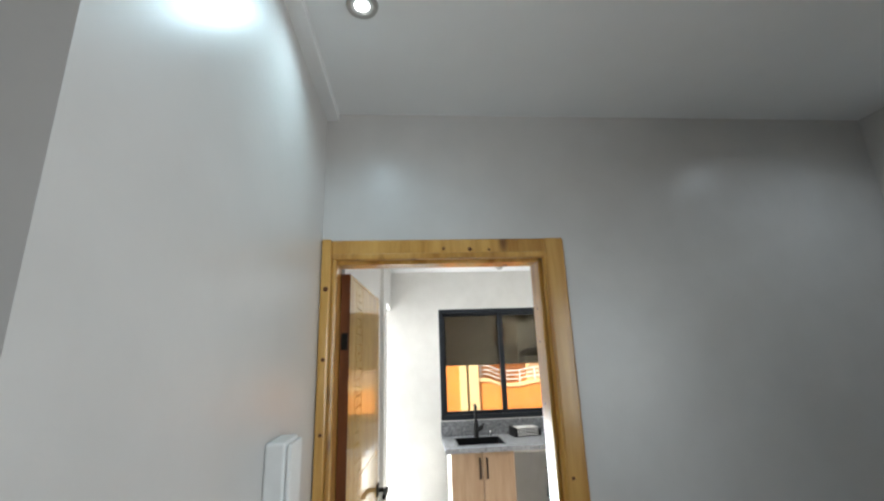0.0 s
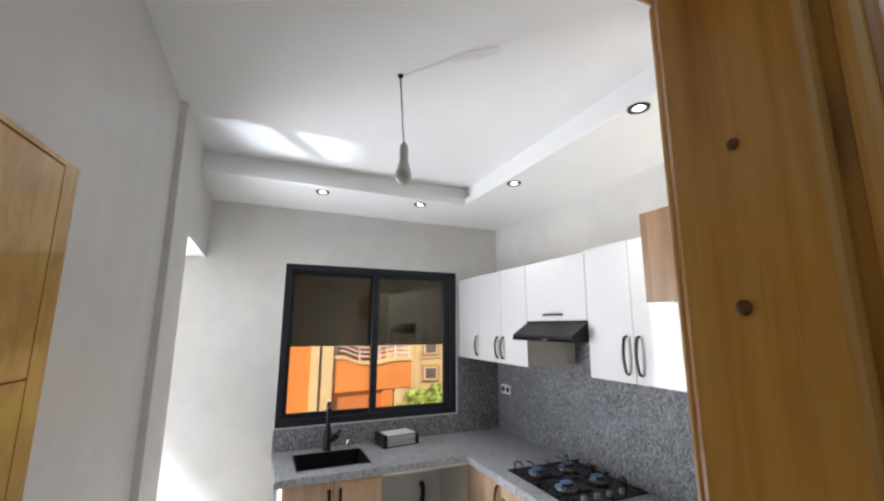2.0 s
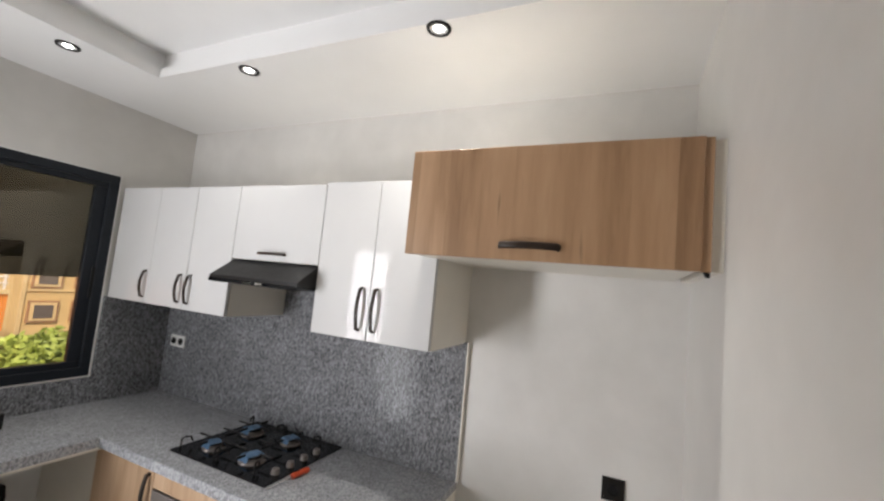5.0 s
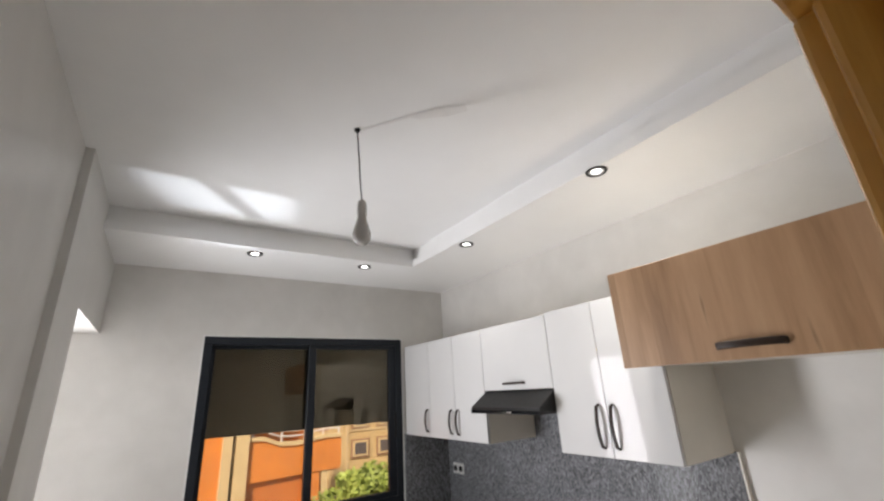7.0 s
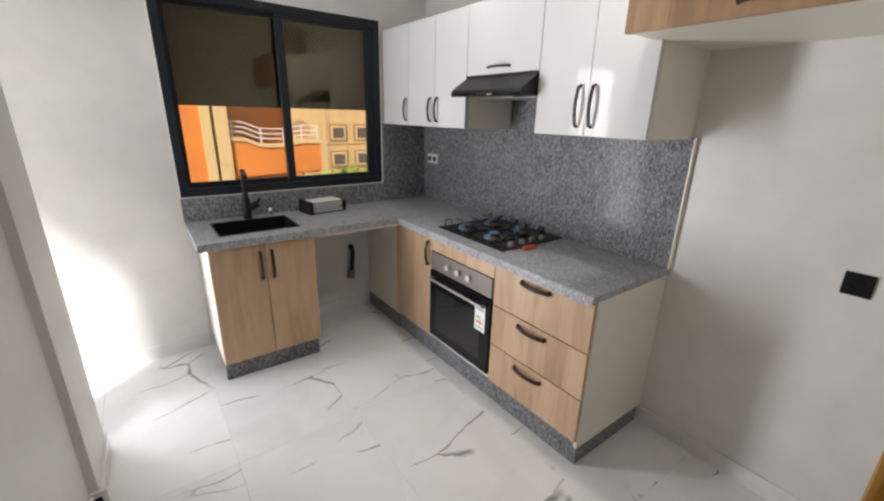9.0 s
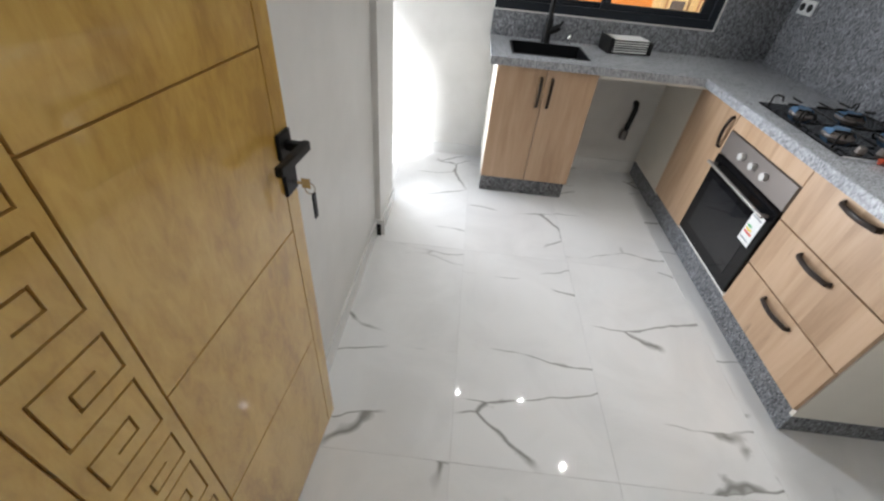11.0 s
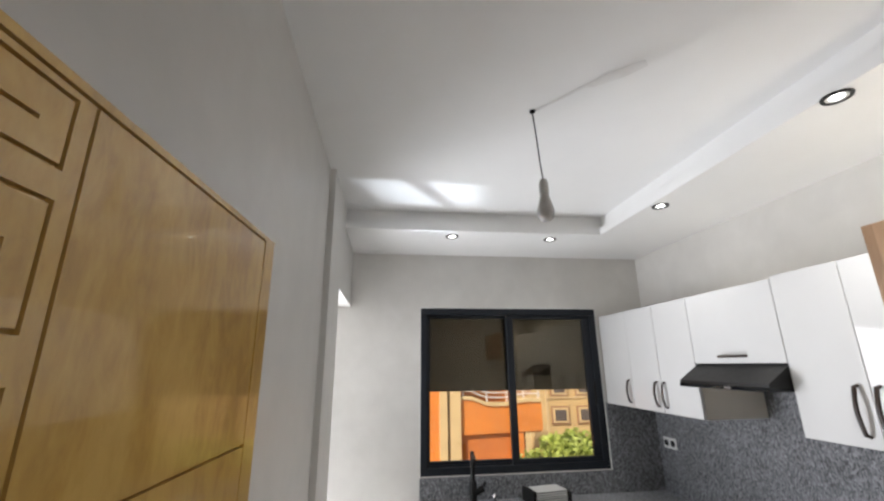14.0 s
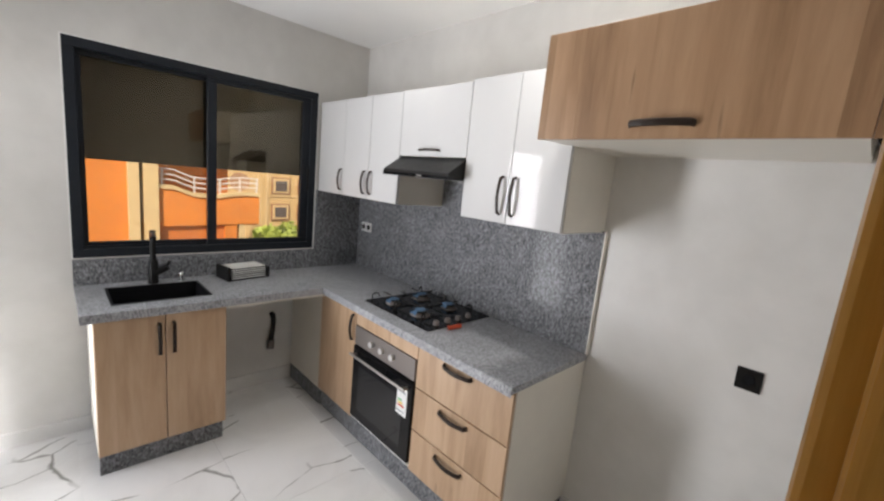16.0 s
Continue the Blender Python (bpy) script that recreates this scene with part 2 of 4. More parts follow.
ORANGE = plain("orange_render", (0.74, 0.235, 0.032), 0.85, 0, 0.1, 1.5, 0.1)
# the orange render darkened, with the balcony's shade put into the colour
SHADEDORANGE = plain("shaded_orange_render", (0.62, 0.18, 0.03), 0.85, 0, 0.12, 1.5, 0.1)
CREAM = plain("cream_render", (0.72, 0.52, 0.25), 0.85, 0, 0.08, 2.0, 0.1)
YELLOW = plain("ochre_render", (0.66, 0.46, 0.2), 0.85, 0, 0.08, 1.2, 0.1)
WINDARK = plain("dark_window", (0.13, 0.105, 0.09), 0.2)
WINTRIM = plain("brown_trim", (0.36, 0.2, 0.1), 0.8)
RAIL = plain("pale_rail", (0.72, 0.66, 0.58), 0.5)
ROAD = plain("asphalt", (0.06, 0.058, 0.055), 0.9, 0, 0.25, 3, 0.2)
PAVE = plain("street_ground", (0.34, 0.29, 0.23), 0.9, 0, 0.2, 1.0, 0.2)
BARK = plain("bark", (0.12, 0.08, 0.05), 0.9, 0, 0.3, 8, 0.4)
LEAFGREEN = plain("leaf_green", (0.33, 0.39, 0.075), 0.5, 0, 0.5, 3.0)

# ---- mesh helpers ----


def box(bm, x0, x1, y0, y1, z0, z1):
    v = [bm.verts.new((x, y, z)) for z in (z0, z1) for y in (y0, y1) for x in (x0, x1)]
    for f in ((0, 2, 3, 1), (4, 5, 7, 6), (0, 1, 5, 4), (2, 6, 7, 3), (0, 4, 6, 2), (1, 3, 7, 5)):
        bm.faces.new([v[i] for i in f])
    return v


def boxes(*rows):
    bm = bmesh.new()
    for r in rows:
        box(bm, *r)
    return bm


def rbox(x0, x1, y0, y1, z0, z1, r=0.003, seg=2):
    """A box with rounded edges."""
    bm = boxes((x0, x1, y0, y1, z0, z1))
    bmesh.ops.bevel(bm, geom=bm.edges[:], offset=r, segments=seg, profile=0.5, affect="EDGES")
    return bm


def tube(points, radius, sides=10, flat=None):
    """A round or flattened bar along a line of points."""
    bm = bmesh.new()
    pts = [Vector(p) for p in points]
    rings = []
    side = None
    for i, p in enumerate(pts):
        d = (pts[min(i + 1, len(pts) - 1)] - pts[max(i - 1, 0)]).normalized()
        up = Vector((0, 0, 1)) if abs(d.z) < 0.9 else Vector((0, 1, 0))
        a = d.cross(up).normalized() if side is None else (side - d * side.dot(d)).normalized()
        side = a
        b = d.cross(a)
        ra, rb = (radius, radius) if flat is None else flat
        rings.append([bm.verts.new(p + a * ra * math.cos(k * math.tau / sides) + b * rb * math.sin(k * math.tau / sides)) for k in range(sides)])
    for r, s in zip(rings, rings[1:]):
        for k in range(sides):
            bm.faces.new((r[k], r[(k + 1) % sides], s[(k + 1) % sides], s[k]))
    bm.faces.new(rings[0][::-1])
    bm.faces.new(rings[-1])
    return bm


def lathe(profile, sides=24, at=(0, 0, 0)):
    """A body of revolution about z from rows of radius and height."""
    bm = bmesh.new()
    rings = []
    for r, z in profile:
        if r < 1e-6:
            rings.append([bm.verts.new((at[0], at[1], at[2] + z))])
        else:
            rings.append([bm.verts.new((at[0] + r * math.cos(k * math.tau / sides), at[1] + r * math.sin(k * math.tau / sides), at[2] + z)) for k in range(sides)])
    for a, b in zip(rings, rings[1:]):
        for k in range(sides):
            q = [a[k % len(a)], a[(k + 1) % len(a)], b[(k + 1) % len(b)], b[k % len(b)]]
            q = list(dict.fromkeys(q))
            if len(q) > 2:
                bm.faces.new(q)
    return bm


def prism(outline, axis, a, b):
    """An outline in the plane across an axis ('x', 'y' or 'z'), drawn out from a to b."""
    def at(u, v, w):
        return {"x": (w, u, v), "y": (u, w, v), "z": (u, v, w)}[axis]
    bm = bmesh.new()
    lo = [bm.verts.new(at(u, v, a)) for u, v in outline]
    hi = [bm.verts.new(at(u, v, b)) for u, v in outline]
    bm.faces.new(lo[::-1])
    bm.faces.new(hi)
    n = len(outline)
    for i in range(n):
        bm.faces.new((lo[i], lo[(i + 1) % n], hi[(i + 1) % n], hi[i]))
    return bm


def mesh_of(name, bm, material, smooth=False):
    bmesh.ops.recalc_face_normals(bm, faces=bm.faces[:])
    data = bpy.data.meshes.new(name)
    bm.to_mesh(data)
    bm.free()
    for m in material if isinstance(material, (list, tuple)) else (material,):
        data.materials.append(m)
    if smooth:
        for p in data.polygons:
            p.use_smooth = True
        data.set_sharp_from_angle(angle=radians(40))
    return data


def part(name, bm, material, parent, label="", smooth=False):
    ob = new(name, mesh_of(name, bm, material, smooth))
    ob.parent = parent
    return tagged(ob, label)


def thing(name, at, label, category, group="", kind=""):
    ob = new(name)
    ob.empty_display_size = 0.05
    ob.matrix_world = pose(*at)
    return tagged(ob, label, category, group, kind)


def solid(name, bm, material, label="", category="", kind="structure", smooth=False):
    return tagged(new(name, mesh_of(name, bm, material, smooth)), label, category, "", kind)


def bow(a, b, out, n=9):
    """Points of a bow handle from a to b that stands out by the vector out."""
    a, b, out = Vector(a), Vector(b), Vector(out)
    pts = [a]
    for i in range(n):
        t = i / (n - 1)
        pts.append(a.lerp(b, 0.03 + 0.94 * t) + out * (0.55 + 0.45 * math.sin(math.pi * t)))
    return pts + [b]


# ---- the plan ----
XW, XP, XE = -0.275, -0.245, 2.121      # west wall, west pier, east wall
YS, YN = 1.925, 4.952                   # south and north wall faces
ZB, ZC, ZH = 2.658, 2.795, 2.70         # dropped border, ceiling, hall ceiling
YD = 1.81                               # hall face of the south wall
DX0, DX1, DZ = -0.30, 0.50, 2.12        # doorway in the wall
WX0, WX1, WZ0, WZ1 = 0.285, 1.7, 1.055, 2.23   # window opening
NX = -0.72                              # nook's west end
HX0, HX1, HY = -0.34, 1.99, -2.5        # hall

solid("wall_north", boxes((NX - 0.15, WX0, YN, YN + 0.22, -0.2, 3.0), (WX1, XE + 0.15, YN, YN + 0.22, -0.2, 3.0),
                          (WX0, WX1, YN, YN + 0.22, -0.2, WZ0), (WX0, WX1, YN, YN + 0.22, WZ1, 3.0)), WALL, "off-white plastered wall with a window opening", "wall")
solid("wall_east", boxes((XE, XE + 0.15, YD - 0.002, YN, -0.2, 3.0)), WALL, "off-white plastered wall behind the cabinets", "wall")
solid("wall_south", boxes((DX1, XE, YD + 0.012, YS, -0.2, 3.0), (XW - 0.2, DX0, YD + 0.012, YS, -0.2, 3.0), (DX0, DX1, YD + 0.012, YS, DZ, 3.0)), WALL, "off-white plastered wall with the doorway", "wall")
solid("wall_west", boxes((XW - 0.11, XW, YS, 3.78, -0.2, 3.0), (XW - 0.11, XP, 3.78, 4.17, -0.2, 3.0), (XW - 0.11, XP, 4.17, YN, 2.235, 3.0)), WALL, "off-white plastered wall with a shallow pier and an opening", "wall")
solid("wall_nook", boxes((NX, XW - 0.11, 4.05, 4.17, -0.2, 3.0), (NX - 0.15, NX, 4.05, 4.2, -0.2, 3.0), (NX - 0.15, NX, 4.85, YN, -0.2, 3.0), (NX - 0.15, NX, 4.2, 4.85, 2.15, 3.0)), WALL, "white plastered utility nook walls", "wall")
# unseen slab, added to block part of the sun entering the nook
solid("canopy", boxes((-1.47, NX - 0.15, 3.0, 5.6, 2.3, 2.45)), CEIL, "unseen white slab added to cut off the nook's sun", "canopy")
solid("ceiling_nook", boxes((NX, XW - 0.11, 4.17, YN, 2.6, 2.7)), CEIL, "white painted ceiling", "ceiling")
CX, CY = 1.477, 4.321
solid("ceiling", boxes((XW, XE, YS, YN, ZC, ZC + 0.12),
                       (XW, CX + 0.03, CY + 0.03, YN, ZB, ZC - 0.0), (CX + 0.03, XE, YS, YN, ZB, ZC),
                       (XW, CX, CY, CY + 0.03, ZB, ZB + 0.05), (CX, CX + 0.03, YS, CY + 0.03, ZB, ZB + 0.05)), CEIL, "white painted ceiling with a dropped border", "ceiling")
# hall
solid("wall_hall_north", boxes((DX1, HX1, YD, YD + 0.012, -0.2, 2.9), (HX0, DX0, YD, YD + 0.012, -0.2, 2.9), (DX0, DX1, YD, YD + 0.012, DZ, 2.9)), HALLWALL, "greige polished plaster wall round the doorway", "wall")
solid("wall_hall_west", boxes((HX0 - 0.15, HX0, 0.68, YD + 0.012, -0.2, 2.9)), HALLWALL, "greige polished plaster wall with an outer corner", "wall")
solid("wall_hall_side", boxes((HX0 - 1.2, HX0 - 1.1, HY, 0.8, -0.2, 2.9)), HALLWALL, "greige polished plaster wall", "wall")
solid("wall_hall_return", boxes((HX0 - 1.1, HX0 - 0.15, 0.68, 0.8, -0.2, 2.9)), HALLWALL, "greige polished plaster wall", "wall")
# the opening is out of view, added for the hall's area lamp
solid("wall_hall_east", boxes((HX1, HX1 + 0.12, HY, -1.4, -0.2, 2.9), (HX1, HX1 + 0.12, -0.1, YD, -0.2, 2.9), (HX1, HX1 + 0.12, -1.4, -0.1, -0.2, 0.95), (HX1, HX1 + 0.12, -1.4, -0.1, 2.25, 2.9)), HALLWALL, "greige polished plaster wall with an unseen opening added for the hall lamp", "wall")
solid("wall_hall_south", boxes((HX0 - 1.1, HX1, HY - 0.15, HY, -0.2, 2.9)), HALLWALL, "greige polished plaster wall closing the hall", "wall")
solid("ceiling_hall", boxes((HX0 - 1.1, HX1, HY, YD, ZH, ZH + 0.1), (HX0, HX0 + 0.045, 0.68, YD, ZH - 0.03, ZH), ), CEIL, "white painted hall ceiling with a narrow cornice", "ceiling")
# floor slab under the tiles
floor = solid("floor", boxes((NX, XE, YS - 0.12, YN, -0.2, -0.008), (HX0 - 1.1, HX1, HY, YS - 0.12, -0.2, -0.008)), GROUT, "white marble-look floor of polished tiles with grey veins", "floor")

# skirting
solid("baseboard_west", boxes((XW, XW + 0.012, YS, 3.78, 0, 0.09), (XW, XW + 0.055, 3.768, 3.78, 0, 0.1), (XP, XP + 0.012, 3.78, 4.17, 0, 0.09)), SKIRT, "pale marble skirting", "skirting")
solid("skirting_cap", boxes((XW + 0.012, XW + 0.036, 3.758, 3.768, 0, 0.075)), BLACK, "small black end cap on the skirting", "end cap")
solid("baseboard_north", boxes((NX, 0.33, YN - 0.012, YN, 0, 0.09), (0.93, 1.549, YN - 0.012, YN, 0, 0.1)), SKIRT, "pale marble skirting", "skirting")
solid("baseboard_south", boxes((0.6, XE, YS, YS + 0.012, 0, 0.09)), SKIRT, "pale marble skirting", "skirting")
solid("baseboard_east", boxes((XE - 0.012, XE, YS + 0.012, 2.8, 0, 0.09)), SKIRT, "pale marble skirting", "skirting")
solid("baseboard_hall", boxes((0.6, HX1, YD - 0.012, YD, 0, 0.09), (HX0, HX0 + 0.012, 0.68, 1.78, 0, 0.09)), SKIRT, "pale marble skirting", "skirting")


# ---- the door ----
def door():
    d = tagged(new("door_1"), "varnished pine door with carved meander, standing open", "door", "", "structure")
    jx0, jx1, top = -0.285, 0.487, 2.093
    fr = new("door_frame")
    fr.parent = d
    tagged(fr, "knotty varnished pine frame")
    for name, bm in (("jamb", rbox(DX0, jx0, YD - 0.02, 1.948, 0, top, 0.005)), ("jamb", rbox(jx1, DX1, YD - 0.02, 1.948, 0, top, 0.005)), ("head_jamb", rbox(DX0, DX1, YD - 0.02, 1.948, top, top + 0.022, 0.005))):
        part(name, bm, PINE, fr)
    for name, bm in (("casing", rbox(jx1 + 0.012, 0.572, 1.8, YD, 0, 2.17, 0.006)), ("casing", rbox(HX0 + 0.002, jx0 - 0.018, 1.787, YD, 0, 2.17, 0.006)),
                     ("casing", rbox(jx0 - 0.02, jx1 + 0.014, 1.801, YD, top + 0.012, 2.168, 0.006))):
        part(name, bm, PINE, fr)
    for name, bm in (("moulding", rbox(jx1 - 0.004, jx1 + 0.014, 1.795, 1.812, 0, top + 0.016, 0.006)), ("moulding", rbox(jx0 - 0.02, jx0 + 0.002, 1.795, 1.812, 0, top + 0.016, 0.006)),
                     ("moulding", rbox(jx0 - 0.02, jx1 + 0.014, 1.796, 1.812, top - 0.002, top + 0.016, 0.006))):
        part(name, bm, PINE, fr)
    part("door_stop", rbox(jx1 - 0.014, jx1 + 0.002, YD + 0.01, 1.932, 0, top, 0.006), PINE, fr)
    part("door_stop", rbox(jx0, jx1, YD + 0.01, 1.9, top - 0.014, top + 0.002, 0.003), PINE, fr)
    knots = [((jx1 - 0.0155, 1.875, 1.907), "x", 0.005), ((jx1 - 0.0155, 1.882, 1.781), "x", 0.006), ((jx1 - 0.0155, 1.885, 1.559), "x", 0.006), ((0.355, 1.868, top - 0.0155), "z", 0.011),
             ((-0.318, 1.7855, 1.985), "y", 0.009), ((-0.318, 1.7855, 1.742), "y", 0.007), ((-0.318, 1.7855, 1.503), "y", 0.006),
             ((0.109, 1.7995, 2.132), "y", 0.006), ((0.209, 1.7995, 2.128), "y", 0.008), ((0.281, 1.7995, 2.125), "y", 0.005), ((0.52, 1.7985, 1.33), "y", 0.006)]
    for at, ax, r in knots:
        k = part("knot", lathe([(0, 0.0012), (r * 0.6, 0.001), (r, 0.0)], 14), KNOT, fr, "dark round knot")
        k.matrix_local = pose(*at) @ {"x": pose(0, 0, 0, 0, -90), "y": pose(0, 0, 0, 90), "z": pose(0, 0, 0, 180)}[ax] @ Matrix.Diagonal((1.0, 1.3 if ax == "z" else 1.0, 1.0, 1.0))
    # leaf: u runs from the hinge, the carved face looks to +x once it stands open
    w, h, thick = 0.752, 2.053, 0.035
    leaf = new("leaf")
    leaf.parent = d
    leaf.matrix_world = pose(-0.2476, 1.905, 0.008, 0, 0, -3.87)
    tagged(leaf, "varnished golden door leaf with carved key pattern")
    g = 0.0045
    cuts = []

    def line(u0, z0, u1, z1):
        cuts.append((min(u0, u1) - g / 2, max(u0, u1) + g / 2, min(z0, z1) - g / 2, max(z0, z1) + g / 2))
    ul, ur, ue = 0.117, 0.2626, 0.702
    line(0.033, 0, 0.033, h - 0.012), line(ul, 0, ul, h - 0.012), line(ur, 0, ur, h - 0.012), line(ue, 0, ue, h - 0.012)
    line(0.033, h - 0.012, ue, h - 0.012)
    for z in (1.671, 1.276, 0.881, 0.486):
        line(ur, z, ue, z)
    a, b, i0, i1 = 0.1423, 0.24, 0.176, 0.209
    for k in range(9):
        zt = 2.03 - 0.2425 * k
        if zt < 0.2:
            break
        zm, zb = zt - 0.095, zt - 0.2005
        line(a, zt, b, zt), line(a, zt, a, zm), line(b, zt, b, zt - 0.064), line(b, zt - 0.064, i0, zt - 0.064)
        line(i0, zt - 0.064, i0, zt - 0.034), line(i0, zt - 0.034, i1, zt - 0.034)
        line(a, zm, b, zm), line(b, zm, b, zb), line(b, zb, a, zb), line(a, zb, a, zb + 0.064), line(a, zb + 0.064, i1, zb + 0.064)
        line(i1, zb + 0.064, i1, zb + 0.032), line(i1, zb + 0.032, i0, zb + 0.032)
    us = sorted({0.0, w} | {round(v, 5) for c in cuts for v in c[:2] if 0 < v < w})
    zs = sorted({0.0, h} | {round(v, 5) for c in cuts for v in c[2:] if 0 < v < h})
    low = np.zeros((len(us) - 1, len(zs) - 1), bool)
    for c in cuts:
        for i in range(len(us) - 1):
            if c[0] - 1e-4 <= us[i] and us[i + 1] <= c[1] + 1e-4:
                for j in range(len(zs) - 1):
                    if c[2] - 1e-4 <= zs[j] and zs[j + 1] <= c[3] + 1e-4:
                        low[i, j] = True
    bm = bmesh.new()
    deep = 0.007

    def quad(pts, m):
        f = bm.faces.new([bm.verts.new(p) for p in pts])
        f.material_index = m
    for i in range(len(us) - 1):
        for j in range(len(zs) - 1):
            x = -deep if low[i, j] else 0.0
            quad([(x, us[i], zs[j]), (x, us[i + 1], zs[j]), (x, us[i + 1], zs[j + 1]), (x, us[i], zs[j + 1])], int(low[i, j]))
            if i and low[i, j] != low[i - 1, j]:
                quad([(0, us[i], zs[j]), (0, us[i], zs[j + 1]), (-deep, us[i], zs[j + 1]), (-deep, us[i], zs[j])], 1)
            if j and low[i, j] != low[i, j - 1]:
                quad([(0, us[i], zs[j]), (0, us[i + 1], zs[j]), (-deep, us[i + 1], zs[j]), (-deep, us[i], zs[j])], 1)
    for p in ([(0, w, 0), (-thick, w, 0), (-thick, w, h), (0, w, h)], [(0, 0, 0), (0, 0, h), (-thick, 0, h), (-thick, 0, 0)],
              [(0, 0, h), (0, w, h), (-thick, w, h), (-thick, 0, h)], [(0, 0, 0), (-thick, 0, 0), (-thick, w, 0), (0, w, 0)], [(-thick, 0, 0), (-thick, 0, h), (-thick, w, h), (-thick, w, 0)]):
        quad(p, 2 if p[0][1] == 0 and p[1][1] == 0 and p[2][1] == 0 else 0)
    bmesh.ops.remove_doubles(bm, verts=bm.verts[:], dist=1e-5)
    face = part("panel", bm, [LEAF, GROOVE, REDEDGE], leaf)
    for z in (0.25, 1.75):
        part("hinge", rbox(-0.03, -0.006, -0.004, 0.002, z + 0.016, z + 0.078, 0.001), BLACK, leaf, "dark hinge plate")
    # lever set
    hu = 0.72
    part("rose", rbox(0.0, 0.009, hu - 0.026, hu + 0.026, 1.06, 1.115, 0.003), BLACK, leaf, "square matt black rose")
    part("keyhole_plate", rbox(0.0, 0.009, hu - 0.026, hu + 0.026, 0.975, 1.03, 0.003), BLACK, leaf, "square matt black keyhole plate")
    lever = boxes((0.008, 0.05, hu - 0.009, hu + 0.009, 1.078, 1.096), (0.04, 0.056, hu - 0.115, hu + 0.012, 1.077, 1.098))
    bmesh.ops.bevel(lever, geom=lever.edges[:], offset=0.002, segments=2, affect="EDGES")
    part("lever", lever, BLACK, leaf, "matt black lever handle")
    part("key", boxes((0.009, 0.03, hu - 0.002, hu + 0.002, 0.998, 1.006), (0.03, 0.05, hu - 0.0015, hu + 0.0015, 0.99, 1.014)), CHROME, leaf, "small steel key in the lock")
    part("key_ring", tube([(0.047 + 0.012 * math.cos(k * 0.524), hu, 0.99 + 0.014 * math.sin(k * 0.524)) for k in range(13)], 0.0014, 6), CHROME, leaf)
    part("spare_key", rbox(0.052, 0.056, hu - 0.008, hu + 0.008, 0.915, 0.978, 0.001), BLACK, leaf, "spare key hanging on the ring")
    return d


door()


# ---- the window ----
def window():
    wdw = tagged(new("window_1"), "anthracite aluminium sliding window with two tinted panes", "window", "", "structure")
    y0, y1 = YN - 0.004, YN + 0.09
    f = 0.05
    frm = bmesh.new()
    for r in ((WX0, WX1, y0, y1, WZ0, WZ0 + f), (WX0, WX1, y0, y1, WZ1 - f, WZ1), (WX0, WX0 + f, y0, y1, WZ0 + f, WZ1 - f), (WX1 - f, WX1, y0, y1, WZ0 + f, WZ1 - f)):
        box(frm, *r)
    bmesh.ops.bevel(frm, geom=frm.edges[:], offset=0.003, segments=1, affect="EDGES")
    part("window_frame", frm, ALU, wdw)
    mid = 0.99
    for k, (a, b, yy) in enumerate(((WX0 + 0.035, mid + 0.03, YN + 0.05), (mid - 0.03, WX1 - 0.035, YN + 0.012))):
        s = bmesh.new()
        e0 = 0.045 if k == 0 else 0.05
        z0, z1 = WZ0 + 0.035, WZ1 - 0.03
        wl, wr = (0.04, 0.05) if k == 0 else (0.055, 0.075)
        for r in ((a, b, yy, yy + 0.032, z0, z0 + e0), (a, b, yy, yy + 0.032, z1 - e0, z1), (a, a + wl, yy, yy + 0.032, z0 + e0, z1 - e0), (b - wr, b, yy, yy + 0.032, z0 + e0, z1 - e0)):
            box(s, *r)
        bmesh.ops.bevel(s, geom=s.edges[:], offset=0.003, segments=1, affect="EDGES")
        sash = part("sash", s, ALU, wdw)
        pane = part("pane", boxes((a + wl, b - wr, yy + 0.013, yy + 0.019, z0 + e0, z1 - e0)), PANE, sash, "tinted reflective pane")
        pane.visible_shadow = False
        hx = a + 0.012 if k == 0 else b - 0.03
        part("pull", rbox(hx, hx + 0.016, yy - 0.012, yy + 0.002, 1.5, 1.68, 0.004), BLACK, sash, "black sash pull")
    part("track", boxes((WX0 + 0.05, mid - 0.04, YN + 0.02, YN + 0.024, WZ0 + 0.05, WZ0 + 0.062), (WX0 + 0.05, mid - 0.04, YN + 0.036, YN + 0.04, WZ0 + 0.05, WZ0 + 0.062)), ALU, wdw, "dark sliding track")
    solid("window_sealant", boxes((WX0 - 0.008, WX0, YN - 0.003, YN, WZ0, WZ1 + 0.006), (WX1, WX1 + 0.007, YN - 0.005, YN, WZ0 - 0.008, WZ1 + 0.006), (WX0, WX1, YN - 0.003, YN, WZ1, WZ1 + 0.006)), WHITEPLASTIC, "white sealant bead round the window", "sealant")
    sh = thing("roller_shutter", (0, 0, 0), "half-lowered brown-grey roller shutter outside the window", "shutter")
    zz = 1.607
    while zz < 2.3:
        h = 0.042
        part("slat", rbox(WX0 - 0.01, WX1 + 0.01, YN + 0.135, YN + 0.148, zz, zz + h + 0.001, 0.0015, 1), SHUTTER, sh)
        zz += h
    for x in (WX0 - 0.02, WX1 - 0.01):
        part("guide_rail", boxes((x, x + 0.03, YN + 0.12, YN + 0.165, WZ0, 2.32)), ALU, sh)


window()


# ---- kitchen units ----
def handle(a, b, out, parent, mat=BROWNMETAL, name="handle"):
    return part(name, tube(bow(a, b, out), 0.008, 8, flat=(0.0095, 0.008)), mat, parent, "dark arched bow handle", True)


